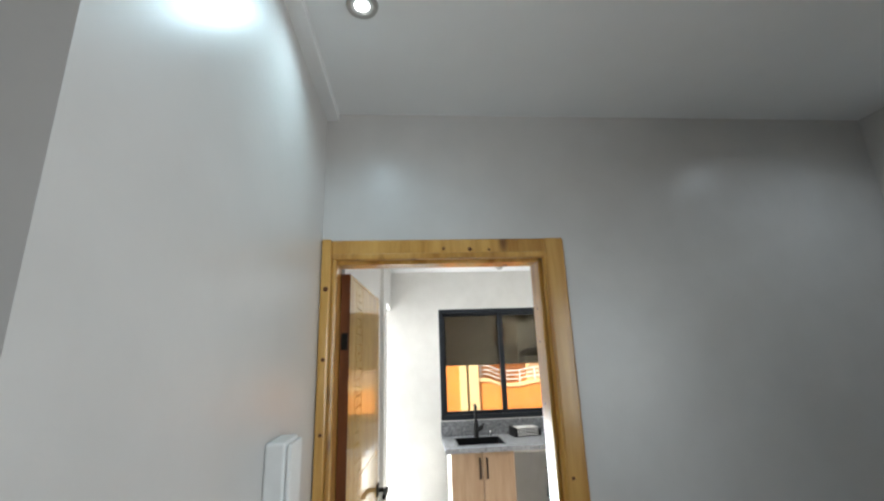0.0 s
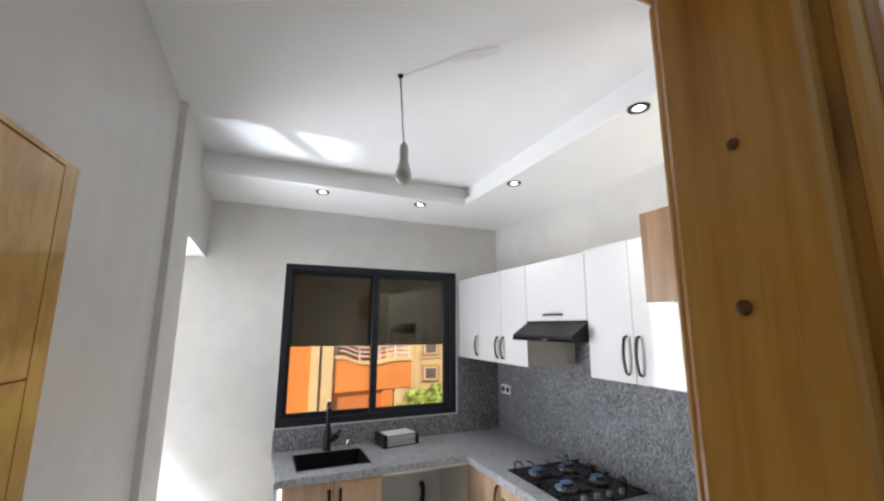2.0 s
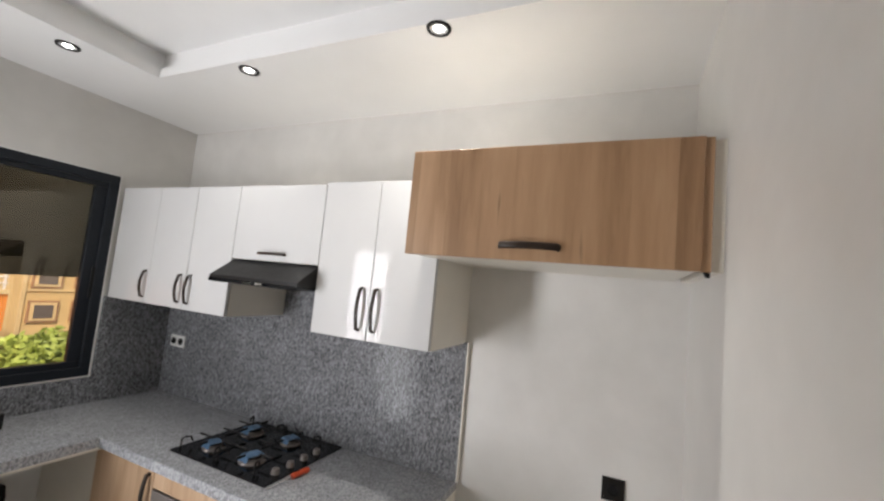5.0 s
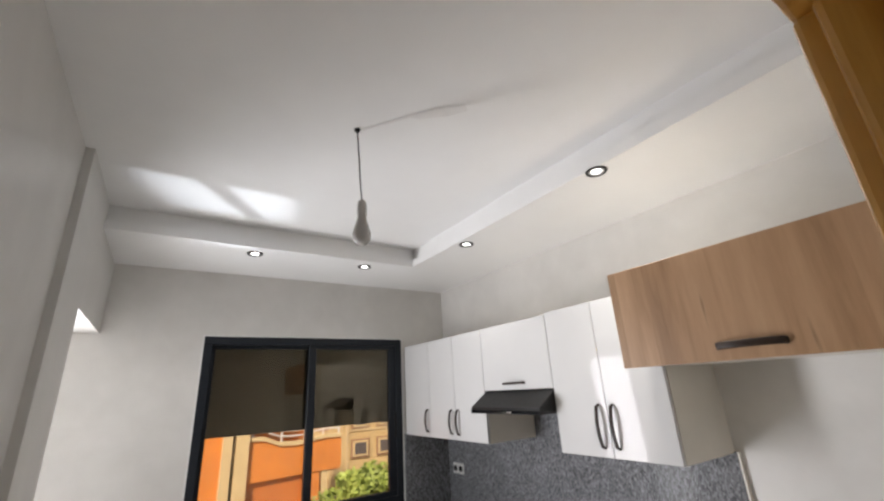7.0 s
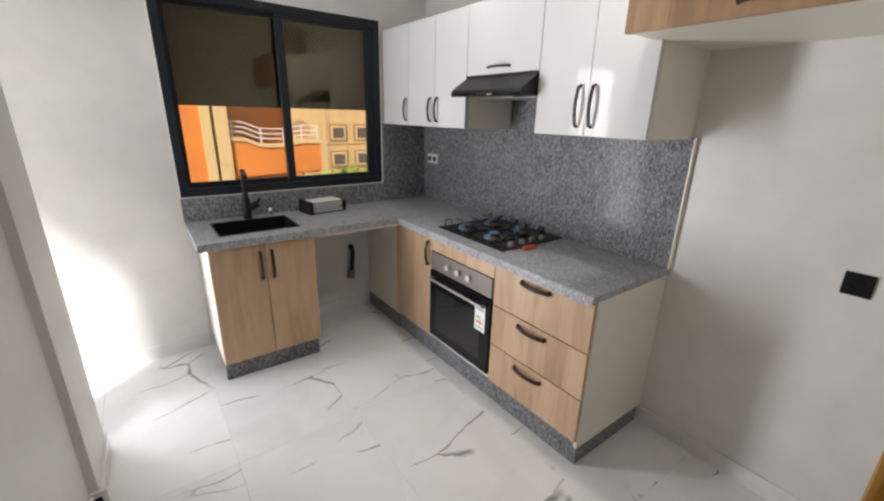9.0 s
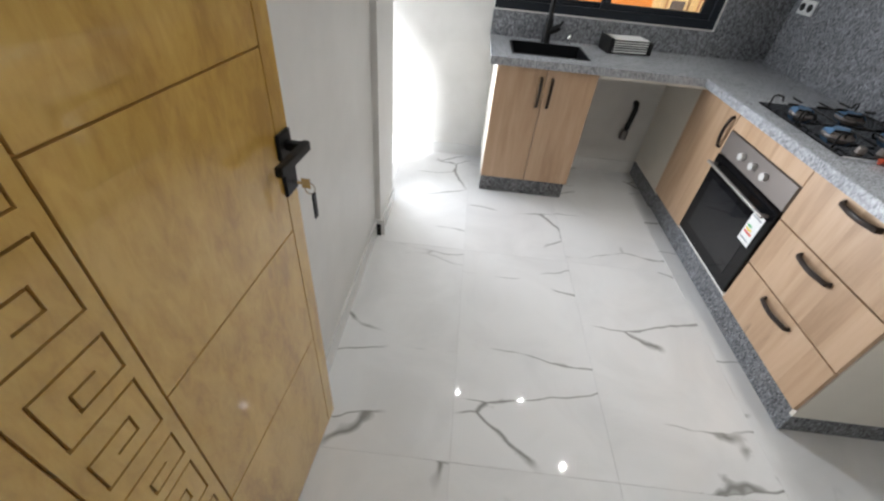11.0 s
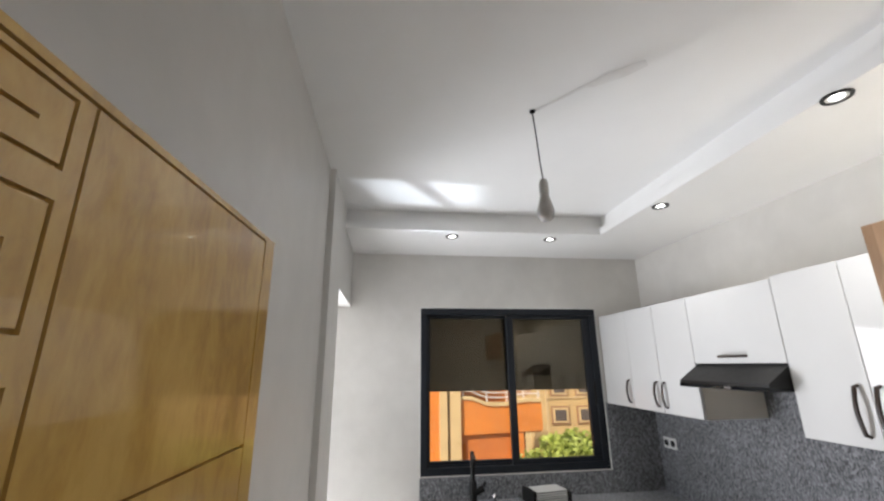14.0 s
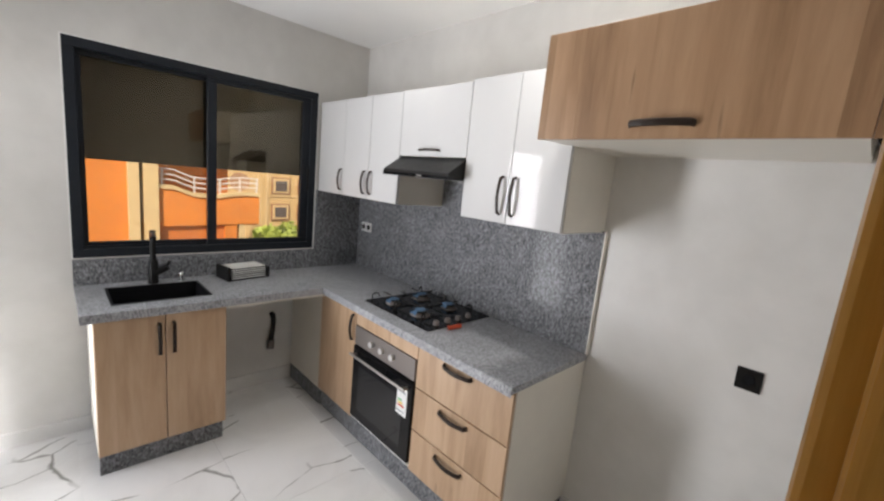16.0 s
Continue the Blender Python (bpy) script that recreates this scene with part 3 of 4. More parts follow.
def carcass(u, x0, x1, y0, y1, z0, z1, m=Matrix(), top=True):
    """The panels of an open-fronted box."""
    rows = [("side_panel", (x0, x1, y0, y0 + 0.016, z0, z1)), ("side_panel", (x0, x1, y1 - 0.016, y1, z0, z1)), ("bottom_panel", (x0, x1, y0 + 0.016, y1 - 0.016, z0, z0 + 0.016))]
    if top:
        rows.append(("top_panel", (x0, x1, y0 + 0.016, y1 - 0.016, z1 - 0.016, z1)))
    for name, r in rows:
        bm = boxes(r)
        bm.transform(m)
        part(name, bm, MELAMINE, u, "cream melamine panel")


def front(x, y0, y1, z0, z1, mat, parent, name="door"):
    """A door or drawer front on the east run, 18 mm thick, facing west."""
    return part(name, rbox(x, x + 0.018, y0 + 0.0015, y1 - 0.0015, z0 + 0.0015, z1 - 0.0015, 0.0015, 1), mat, parent)


XF = 1.535
CT0, CT1 = 0.868, 0.9      # worktop
# worktop: one L-shaped slab with the sink cut-out left open
SX0, SX1, SY0, SY1 = 0.405, 0.865, 4.475, 4.815


def worktop():
    bm = boxes((0.28, SX0, 4.365, YN, CT0, CT1), (SX1, XE, 4.365, YN, CT0, CT1), (SX0, SX1, 4.365, SY0, CT0, CT1), (SX0, SX1, SY1, YN, CT0, CT1), (1.502, XE, 2.793, 4.365, CT0, CT1))
    bmesh.ops.remove_doubles(bm, verts=bm.verts[:], dist=1e-5)
    w = thing("worktop", (0, 0, 0), "L-shaped grey granite worktop on the base units", "worktop")
    part("slab", bm, GRANITE, w)
    part("edge_band", boxes((0.28, 1.5, 4.362, 4.365, CT0 - 0.012, CT1 - 0.002), (1.499, 1.502, 2.793, 4.362, CT0 - 0.012, CT1 - 0.002)), GRANITE, w)
    part("support_rail", boxes((0.918, 1.532, 4.368, 4.384, CT0 - 0.026, CT0 - 0.001)), MELAMINE, w, "pale rail under the worktop edge")
    return w


worktop()
up = thing("granite_upstand", (0, 0, 0), "speckled grey granite splashback fixed to the walls", "splashback")
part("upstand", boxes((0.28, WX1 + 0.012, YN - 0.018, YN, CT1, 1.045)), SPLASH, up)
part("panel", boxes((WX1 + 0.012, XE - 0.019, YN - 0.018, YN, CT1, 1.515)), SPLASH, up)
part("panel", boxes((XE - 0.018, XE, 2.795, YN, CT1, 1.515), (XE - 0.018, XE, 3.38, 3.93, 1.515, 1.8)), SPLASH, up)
part("edge_trim", boxes((XE - 0.02, XE, 2.788, 2.795, CT1, 1.515)), MELAMINE, up)


def sink_unit():
    u = thing("sink_cabinet", (0.32, 4.40, 0), "light oak base cabinet with two doors under the sink", "cabinet")
    u0 = Matrix.Translation((-0.32, -4.40, 0))

    def p(name, bm, mat, par=u, label=""):
        bm.transform(u0)
        return part(name, bm, mat, par, label)
    for nm, r in (("side_panel", (0.325, 0.341, 4.4, 4.93, 0.13, CT0)), ("side_panel", (0.9, 0.916, 4.4, 4.93, 0.13, CT0)), ("bottom_panel", (0.341, 0.9, 4.4, 4.93, 0.13, 0.146)), ("back_panel", (0.341, 0.9, 4.915, 4.93, 0.146, CT0))):
        p(nm, boxes(r), MELAMINE, u, "cream melamine panel")
    for a, b, hx in ((0.327, 0.618, 0.592), (0.62, 0.914, 0.656)):
        d = p("door", rbox(a + 0.001, b - 0.001, 4.382, 4.4, 0.135, 0.855, 0.0015, 1), OAK)
        h = tube([(hx, 4.383, 0.635), (hx, 4.362, 0.64), (hx, 4.36, 0.72), (hx, 4.362, 0.8), (hx, 4.383, 0.805)], 0.007, 8, flat=(0.009, 0.006))
        p("handle", h, BROWNMETAL, d, "dark bar handle")
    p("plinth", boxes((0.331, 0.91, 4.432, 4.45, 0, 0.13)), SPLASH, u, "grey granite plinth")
    return u


sink_unit()


def sink():
    s = thing("sink", (0.635, 4.645, CT1), "black composite sink set flush into the worktop", "sink")
    x, y = (SX1 - SX0) / 2, (SY1 - SY0) / 2
    bm = bmesh.new()
    box(bm, -x, x, -y, -y + 0.012, -0.19, 0.003), box(bm, -x, x, y - 0.012, y, -0.19, 0.003)
    box(bm, -x, -x + 0.012, -y + 0.012, y - 0.012, -0.19, 0.003), box(bm, x - 0.012, x, -y + 0.012, y - 0.012, -0.19, 0.003)
    box(bm, -x + 0.012, x - 0.012, -y + 0.012, y - 0.012, -0.19, -0.178)
    part("bowl", bm, SINKBLACK, s)
    part("drain", lathe([(0, -0.174), (0.035, -0.174), (0.04, -0.178)], 20), STEEL, s, "steel drain")
    f = thing("faucet", (0.64, 4.86, CT1), "matt black mixer tap behind the sink", "tap")
    part("base", lathe([(0, 0), (0.03, 0), (0.03, 0.012), (0.026, 0.016), (0.026, 0.13), (0.02, 0.14), (0, 0.14)], 20), BLACK, f, smooth=True)
    part("post", lathe([(0, 0.12), (0.0165, 0.12), (0.0165, 0.318), (0.015, 0.322), (0, 0.322)], 18), BLACK, f, smooth=True)
    part("spout", tube([(0.002, 0.012, 0.306), (-0.02, -0.17, 0.302)], 0.0125, 12, flat=(0.015, 0.0115)), BLACK, f, smooth=True)
    part("nozzle", lathe([(0, 0), (0.012, 0), (0.012, 0.026), (0, 0.026)], 12, (-0.02, -0.16, 0.285)), BLACK, f, smooth=True)
    part("valve", tube([(0.01, -0.004, 0.062), (0.07, -0.022, 0.1)], 0.022, 14), BLACK, f, smooth=True)
    part("lever", tube([(0.062, -0.019, 0.098), (0.082, -0.025, 0.135)], 0.008, 8), BLACK, f, smooth=True)
    c = thing("soap_dispenser", (0.79, 4.865, CT1), "small chrome dispenser knob beside the tap", "dispenser")
    part("collar", lathe([(0, 0), (0.02, 0), (0.02, 0.006), (0.012, 0.01), (0.012, 0.028), (0, 0.028)], 18), CHROME, c, smooth=True)
    part("knob", lathe([(0, 0.026), (0.018, 0.028), (0.019, 0.05), (0.013, 0.058), (0, 0.058)], 18), CHROME, c, smooth=True)


sink()


def tray():
    """Stack of pale samples in a black holder."""
    t = thing("sample_rack", (1.16, 4.8, CT1), "black holder with a stack of pale sample slabs", "rack")
    m = pose(1.15, 4.82, CT1, 0, 0, 9)
    t.matrix_world = m
    part("end_plate", rbox(-0.15, -0.128, -0.085, 0.085, 0.002, 0.09, 0.002), BLACK, t)
    part("end_plate", rbox(0.112, 0.135, -0.085, 0.02, 0.002, 0.075, 0.002), BLACK, t)
    part("base", rbox(-0.128, 0.118, -0.07, 0.07, 0, 0.01, 0.002), BLACK, t)
    for k in range(6):
        part("slab", rbox(-0.118 + 0.002 * (k % 2), 0.108, -0.08 + 0.003 * (k % 3), 0.07, 0.012 + 0.0135 * k, 0.0165 + 0.0135 * k, 0.001, 1), LABEL, t, "pale sample slab")
        if k < 5:
            part("spacer", boxes((-0.112, 0.104, -0.066, 0.064, 0.0165 + 0.0135 * k, 0.0255 + 0.0135 * k)), BLACK, t)


tray()


def corner_unit():
    u = thing("corner_cabinet", (0, 0, 0), "light oak base cabinet with one tall door", "cabinet")
    carcass(u, 1.555, XE - 0.02, 3.99, 4.436, 0.13, CT0, top=False)
    d = front(XF, 3.99, 4.436, 0.14, 0.855, OAK, u)
    handle((XF, 4.02, 0.655), (XF, 4.02, 0.815), (-0.026, 0, 0), d)
    part("end_panel", boxes((1.556, 1.572, 4.437, YN - 0.001, 0.1, CT0)), MELAMINE, u, "cream melamine end panel")
    part("plinth", boxes((1.56, 1.578, 3.99, 4.437, 0, 0.13), (1.55, 1.568, 4.4375, YN - 0.013, 0, 0.11)), SPLASH, u, "grey granite plinth")


corner_unit()


def oven():
    h = thing("oven_cabinet", (0, 0, 0), "light oak housing around the built-in oven", "cabinet")
    part("top_rail", rbox(XF, XF + 0.018, 3.402, 3.988, 0.765, 0.855, 0.0015, 1), OAK, h)
    carcass(h, 1.555, XE - 0.02, 3.402, 3.988, 0.13, CT0, top=False)
    part("plinth", boxes((1.56, 1.578, 3.402, 3.989, 0, 0.13)), SPLASH, h, "grey granite plinth")
    o = thing("oven", (XF, 3.695, 0.165), "built-in black glass oven with steel control panel", "oven")
    w = 0.288
    part("casing", boxes((0.02, 0.5, -w + 0.02, w - 0.02, 0.002, 0.58)), BLACK, o)
    pn = part("control_panel", rbox(-0.006, 0.018, -w, w, 0.478, 0.595, 0.003), PANELSTEEL, o, "taupe steel control panel")
    for y in (0.1, 0.0, -0.1):
        part("knob", tube([(-0.006, y, 0.538), (-0.026, y, 0.538)], 0.0175, 18), SATIN, pn, "steel knob", True)
    dr = part("door", rbox(-0.012, 0.018, -w, w, 0.004, 0.47, 0.004), ENAMEL, o, "black glass oven door")
    part("glass_window", boxes((-0.0135, -0.012, -w + 0.07, w - 0.07, 0.07, 0.36)), plain("oven_window", (0.018, 0.018, 0.02), 0.04), dr)
    part("handle", tube([(-0.012, w - 0.04, 0.425), (-0.048, w - 0.04, 0.43), (-0.05, w - 0.02, 0.43), (-0.05, -w + 0.02, 0.43), (-0.048, -w + 0.04, 0.43), (-0.012, -w + 0.04, 0.425)], 0.008, 10), STEEL, dr, "steel bar handle", True)
    part("lower_trim", boxes((-0.008, 0.01, -w, w, -0.004, 0.003)), WHITEPLASTIC, dr)
    lab = thing("energy_label", (XF - 0.016, 3.48, 0.452), "white energy label hanging from the oven handle", "label")
    part("sheet", rbox(-0.001, 0.0, -0.043, 0.043, -0.03, 0.125, 0.0004, 1), LABEL, lab)
    for k, (m, wd) in enumerate(((GREENINK, 0.03), (YELLOWINK, 0.042), (REDINK, 0.054))):
        part("print_bar", boxes((-0.0022, -0.001, 0.03 - wd, 0.03, 0.05 - 0.016 * k, 0.06 - 0.016 * k)), m, lab)
    part("print_bar", boxes((-0.0022, -0.001, -0.034, 0.034, 0.1, 0.108)), INK, lab)
    part("print_bar", boxes((-0.0022, -0.001, -0.026, 0.034, -0.012, -0.006)), INK, lab)


oven()


def drawers():
    u = thing("drawer_unit", (0, 0, 0), "light oak drawer unit with three drawers", "drawers")
    y0, y1 = 2.815, 3.4
    carcass(u, 1.555, XE - 0.02, y0 + 0.002, 3.4, 0.13, CT0, top=False)
    part("side_panel", rbox(XF + 0.019, XE - 0.001, 2.798, 2.816, 0.1, CT0, 0.001, 1), MELAMINE, u, "cream melamine end panel")
    for z0, z1, hz in ((0.617, 0.855, 0.818), (0.378, 0.614, 0.577), (0.14, 0.375, 0.335)):
        d = front(XF, 2.8, y1, z0, z1, OAK, u, "drawer")
        part("handle", tube(bow((XF, 3.03, hz), (XF, 3.205, hz), (-0.028, 0, -0.004)), 0.007, 8, flat=(0.007, 0.0115)), BROWNMETAL, d, "dark curved bow handle", True)
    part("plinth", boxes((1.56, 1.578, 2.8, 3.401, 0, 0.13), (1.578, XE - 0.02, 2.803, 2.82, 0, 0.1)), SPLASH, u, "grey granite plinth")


drawers()


def hob():
    h = thing("gas_hob", (1.845, 3.705, CT1), "black four-burner gas hob with blue protective film", "hob")
    part("plate", rbox(-0.25, 0.245, -0.295, 0.295, 0.0, 0.008, 0.003), ENAMEL, h, "black glass plate")
    for k, (x, y, r) in enumerate(((-0.13, 0.16, 0.036), (0.1, 0.17, 0.045), (-0.12, -0.08, 0.045), (0.12, -0.07, 0.036))):
        b = part("burner", lathe([(0, 0.008), (r + 0.014, 0.008), (r + 0.012, 0.016), (r, 0.018), (r, 0.026), (0, 0.026)], 22, (x, y, 0)), PANELSTEEL, h, "steel burner ring", True)
        part("cap", lathe([(0, 0.026), (r - 0.006, 0.026), (r - 0.008, 0.033), (0, 0.034)], 22, (x, y, 0)), BLACK, b, "black burner cap", True)
        part("film", tube([(x - r - 0.004, y + 0.01, 0.014), (x - r * 0.8, y + 0.008, 0.037), (x, y, 0.0395), (x + r * 0.8, y - 0.006, 0.037), (x + r + 0.006, y - 0.012, 0.012)], 0.01, 6, flat=(0.03, 0.0014)), BLUEFILM, b, "blue protective film strip")
    for y in (0.165, -0.08):
        z = 0.046
        for a, b, c, d in ((-0.2, -0.165, -0.003, 0.003), (-0.075, 0.055, -0.003, 0.003), (0.145, 0.185, -0.003, 0.003), (-0.01, -0.004, -0.09, 0.09)):
            part("pan_support", boxes((a, b, y + c, y + d, z - 0.006, z)), BLACK, h, "black cast pan support")
        for x in (-0.12, 0.1):
            for a in range(4):
                s = bmesh.new()
                c, sn = round(math.cos(a * math.pi / 2)), round(math.sin(a * math.pi / 2))
                x0, y0, x1, y1 = x + 0.045 * c, y + 0.045 * sn, x + 0.085 * c, y + 0.108 * sn
                box(s, min(x0, x1) - 0.003, max(x0, x1) + 0.003, min(y0, y1) - 0.003, max(y0, y1) + 0.003, z - 0.003, z + 0.004)
                part("pan_finger", s, BLACK, h)
        for x in (-0.21, 0.195):
            for yy in (-0.113, 0.113):
                part("support_foot", tube([(x, y + yy, 0.008), (x, y + yy, 0.044), (x * 0.95, y + yy * 0.93, 0.052), (x * 0.84, y + yy * 0.86, 0.05), (x * 0.8, y + yy * 0.84, 0.03)], 0.0045, 6), BLACK, h)
    for k in range(4):
        part("knob", lathe([(0, 0.008), (0.017, 0.008), (0.016, 0.026), (0.014, 0.03), (0, 0.03)], 16, (-0.15 + 0.085 * k, -0.25, 0)), PANELSTEEL, h, "steel knob", True)
    d = thing("screwdriver", (1.66, 3.385, CT1), "screwdriver with orange handle lying on the worktop", "screwdriver")
    d.matrix_world = pose(1.66, 3.378, CT1 + 0.0125, 0, 0, -4)
    part("grip", tube([(0.05, 0, 0), (0.06, 0, 0.001), (0.075, 0, 0), (0.1, 0, 0.001), (0.128, 0, 0), (0.136, 0, 0)], 0.012, 8), ORANGEPLASTIC, d, "orange plastic grip", True)
    part("shank", tube([(-0.08, 0, -0.0), (0.052, 0, 0)], 0.0032, 8), CHROME, d, "steel shank", True)


hob()

XU, ZU0, ZU1 = 1.72, 1.51, 2.165


def wall_unit(y0, y1, z0, z1, doors, label, handles):
    u = thing("wall_cabinet", (XU, y0, z0), label, "cabinet", "white wall cabinets")
    m = Matrix.Translation((-XU, -y0, -z0))
    carcass(u, XU + 0.02, XE, y0, y1, z0, z1, m)
    for (a, c), hd in zip(doors, handles):
        f = rbox(XU, XU + 0.018, a + 0.0015, c - 0.0015, z0 + 0.001, z1 - 0.001, 0.0015, 1)
        f.transform(m)
        d = part("door", f, WHITEGLOSS, u, "glossy white door")
        p0, p1 = hd
        hb = tube(bow((XU, *p0), (XU, *p1), (-0.028, 0, 0)), 0.008, 8, flat=(0.008, 0.0065))
        hb.transform(m)
        part("handle", hb, BROWNMETAL, d, "dark arched bow handle", True)
    return u


wall_unit(4.25, 4.93, ZU0, ZU1, [(4.565, 4.93), (4.25, 4.565)], "glossy white wall cabinet with two doors beside the window", [((4.595, 1.545), (4.595, 1.69)), ((4.29, 1.545), (4.29, 1.69))])
wall_unit(3.93, 4.249, ZU0, ZU1, [(3.93, 4.249)], "glossy white single-door wall cabinet", [((4.215, 1.545), (4.215, 1.69))])
wall_unit(3.385, 3.929, 1.80, ZU1, [(3.385, 3.929)], "glossy white flap cabinet above the cooker hood", [((3.583, 1.834), (3.74, 1.834))])
wall_unit(2.81, 3.384, ZU0, ZU1 + 0.01, [(3.097, 3.384), (2.81, 3.097)], "glossy white wall cabinet with two doors", [((3.138, 1.55), (3.138, 1.722)), ((3.066, 1.55), (3.066, 1.722))])


def hood():
    h = thing("cooker_hood", (0, 0, 0), "slim black cooker hood under the flap cabinet", "cooker hood")
    y0, y1 = 3.388, 3.926
    part("body", prism([(1.612, 1.70), (1.612, 1.716), (1.735, 1.798), (XE - 0.02, 1.798), (XE - 0.02, 1.69), (1.75, 1.69)], "y", y0, y1), BLACK, h)
    part("lip", rbox(1.606, 1.76, y0, y1, 1.684, 1.702, 0.004), ENAMEL, h, "glossy black front lip")
    part("filter", boxes((1.78, 2.05, y0 + 0.03, y1 - 0.03, 1.682, 1.69)), STEEL, h, "grey mesh filter")
    part("name_plate", boxes((1.604, 1.606, 3.63, 3.7, 1.689, 1.697)), CHROME, h, "small silver name plate")
    for k in range(3):
        part("switch", boxes((1.603, 1.606, 3.61 - 0.014 * k, 3.618 - 0.014 * k, 1.689, 1.697)), STEEL, h)


hood()


def fridge_cabinet():
    u = thing("bridge_cabinet", (0, 0, 0), "warm oak flap cabinet high above the fridge space", "cabinet")
    x, y0, y1, z0, z1 = 1.512, 1.978, 2.838, 1.864, 2.215
    carcass(u, x + 0.02, XE, y0 + 0.004, y1 - 0.002, z0, z1)
    d = part("flap", rbox(x, x + 0.018, y0, y1, z0 - 0.004, z1, 0.0015, 1), DARKOAK, u)
    part("handle", tube(bow((x, 2.33, 1.902), (x, 2.508, 1.902), (-0.026, 0, 0.002)), 0.007, 8, flat=(0.006, 0.011)), BROWNMETAL, d, "dark bow handle", True)
    part("bracket", prism([(1.957, z0 - 0.004), (1.957, z0 - 0.018), (1.965, z0 - 0.018), (1.972, z0 - 0.004)], "x", x + 0.014, x + 0.03), BLACK, u, "small black fixing bracket")
    part("scribe", boxes((x + 0.03, XE, 1.9255, 1.956, z0 - 0.002, z1 - 0.002)), MELAMINE, u, "pale scribe strip against the wall")
    part("filler", boxes((x + 0.012, x + 0.03, 1.956, y0 - 0.001, z0 - 0.004, z1)), DARKOAK, u, "oak filler strip against the wall")


fridge_cabinet()


# ---- sockets, lamps ----
def socket(name, at, rz, label, n, mat_plate, mat_in, w=0.075, h=0.08):
    s = thing(name, at, label, "socket")
    s.matrix_world = pose(*at, 0, 0, rz)
    for k in range(n):
        o = (k - (n - 1) / 2) * w
        pl = part("plate", rbox(-w / 2 + o + 0.001, w / 2 + o - 0.001, -0.009, 0, -h / 2, h / 2, 0.002), mat_plate, s)
        part("insert", lathe([(0, 0), (0.021, 0), (0.021, 0.004), (0.018, 0.004), (0.017, 0.001), (0, 0.001)], 20), mat_in, pl)
        s.children[-1].children[-1].matrix_local = Matrix.Translation((o, -0.009, 0)) @ pose(0, 0, 0, 90)
    return s


bpy.context.view_layer.update()
socket("double_socket", (XE - 0.018, 4.8, 1.24), -90, "white double wall socket with black inserts on the splashback", 2, WHITEPLASTIC, BLACK, 0.068, 0.075)
socket("wall_socket", (XE, 2.154, 1.043), -90, "black single wall socket on the white wall", 1, BLACK, SINKBLACK, 0.085, 0.085)


def spot(x, y, z, label, energy, color=(1, 0.95, 0.87)):
    s = thing("downlight", (x, y, z), label, "downlight", "recessed ceiling spots")
    part("ring", lathe([(0.031, 0.0), (0.031, -0.004), (0.036, -0.007), (0.043, -0.006), (0.045, 0.0)], 28), BLACK if z < ZH - 0.01 else STEEL, s, "dark metal ring", True)
    part("reflector", lathe([(0.02, -0.0015), (0.0312, -0.004)], 24), LAMPGREY, s, "pale reflector")
    part("lens", lathe([(0, -0.002), (0.02, -0.002)], 24), LED, s, "glowing lens")
    l = lamp("downlight_lamp", "SPOT", pose(x, y, z - 0.02), energy, color)
    l.data.spot_size, l.data.spot_blend, l.data.shadow_soft_size = radians(132 if z < ZH - 0.01 else 160), 1.0, 0.018


for x, y, e in ((0.46, 4.44, 4), (1.163, 4.444, 4), (1.545, 3.768, 12), (1.51, 2.792, 27)):
    spot(x, y, ZB, "lit recessed spot with a dark ring in the ceiling border", e)
# the last one is out of view, added to brighten the hall's west wall
for x, y, e in ((-0.14, 1.27, 3.6), (1.6, 1.27, 3.3), (0.3, 0.7, 1.5)):
    spot(x, y, ZH, "lit recessed hall ceiling spot, one of three added as fill", e, (0.66, 0.88, 1.0) if x < 0 else (0.82, 0.91, 1.0))


def bulb():
    b = thing("pendant_bulb", (0.6, 3.175, ZC), "bare unlit bulb on a short black cable", "lamp")
    part("ceiling_hook", lathe([(0, 0), (0.012, 0), (0.012, -0.006), (0.004, -0.014), (0, -0.014)], 12), BLACK, b)
    part("cable", tube([(0, 0, -0.01), (0.004, 0, -0.06), (0.01, 0.001, -0.14), (0.014, 0, -0.22), (0.022, 0, -0.31)], 0.0028, 6), BLACK, b, "twisted black cable", True)
    part("socket", lathe([(0, -0.3), (0.012, -0.302), (0.017, -0.315), (0.018, -0.36), (0, -0.36)], 16, (0.022, 0, 0)), GLASSBULB, b, "white lamp socket", True)
    part("bulb", lathe([(0.014, -0.355), (0.017, -0.375), (0.026, -0.405), (0.0325, -0.43), (0.031, -0.452), (0.02, -0.468), (0, -0.474)], 20, (0.022, 0, 0)), GLASSBULB, b, "frosted bulb", True)


bulb()
# thin grey sheet drawn as the shadow of the bulb and its cable
solid("ceiling_filler", prism([(0.615, 3.168), (0.735, 3.0), (0.79, 2.925), (0.88, 2.85), (0.91, 2.875), (0.86, 2.94), (0.775, 3.005), (0.745, 3.012), (0.622, 3.174)], "z", ZC - 0.0012, ZC + 0.002), BULBSHADOW, "grey bulb and cable shadow painted on the ceiling", "filler")

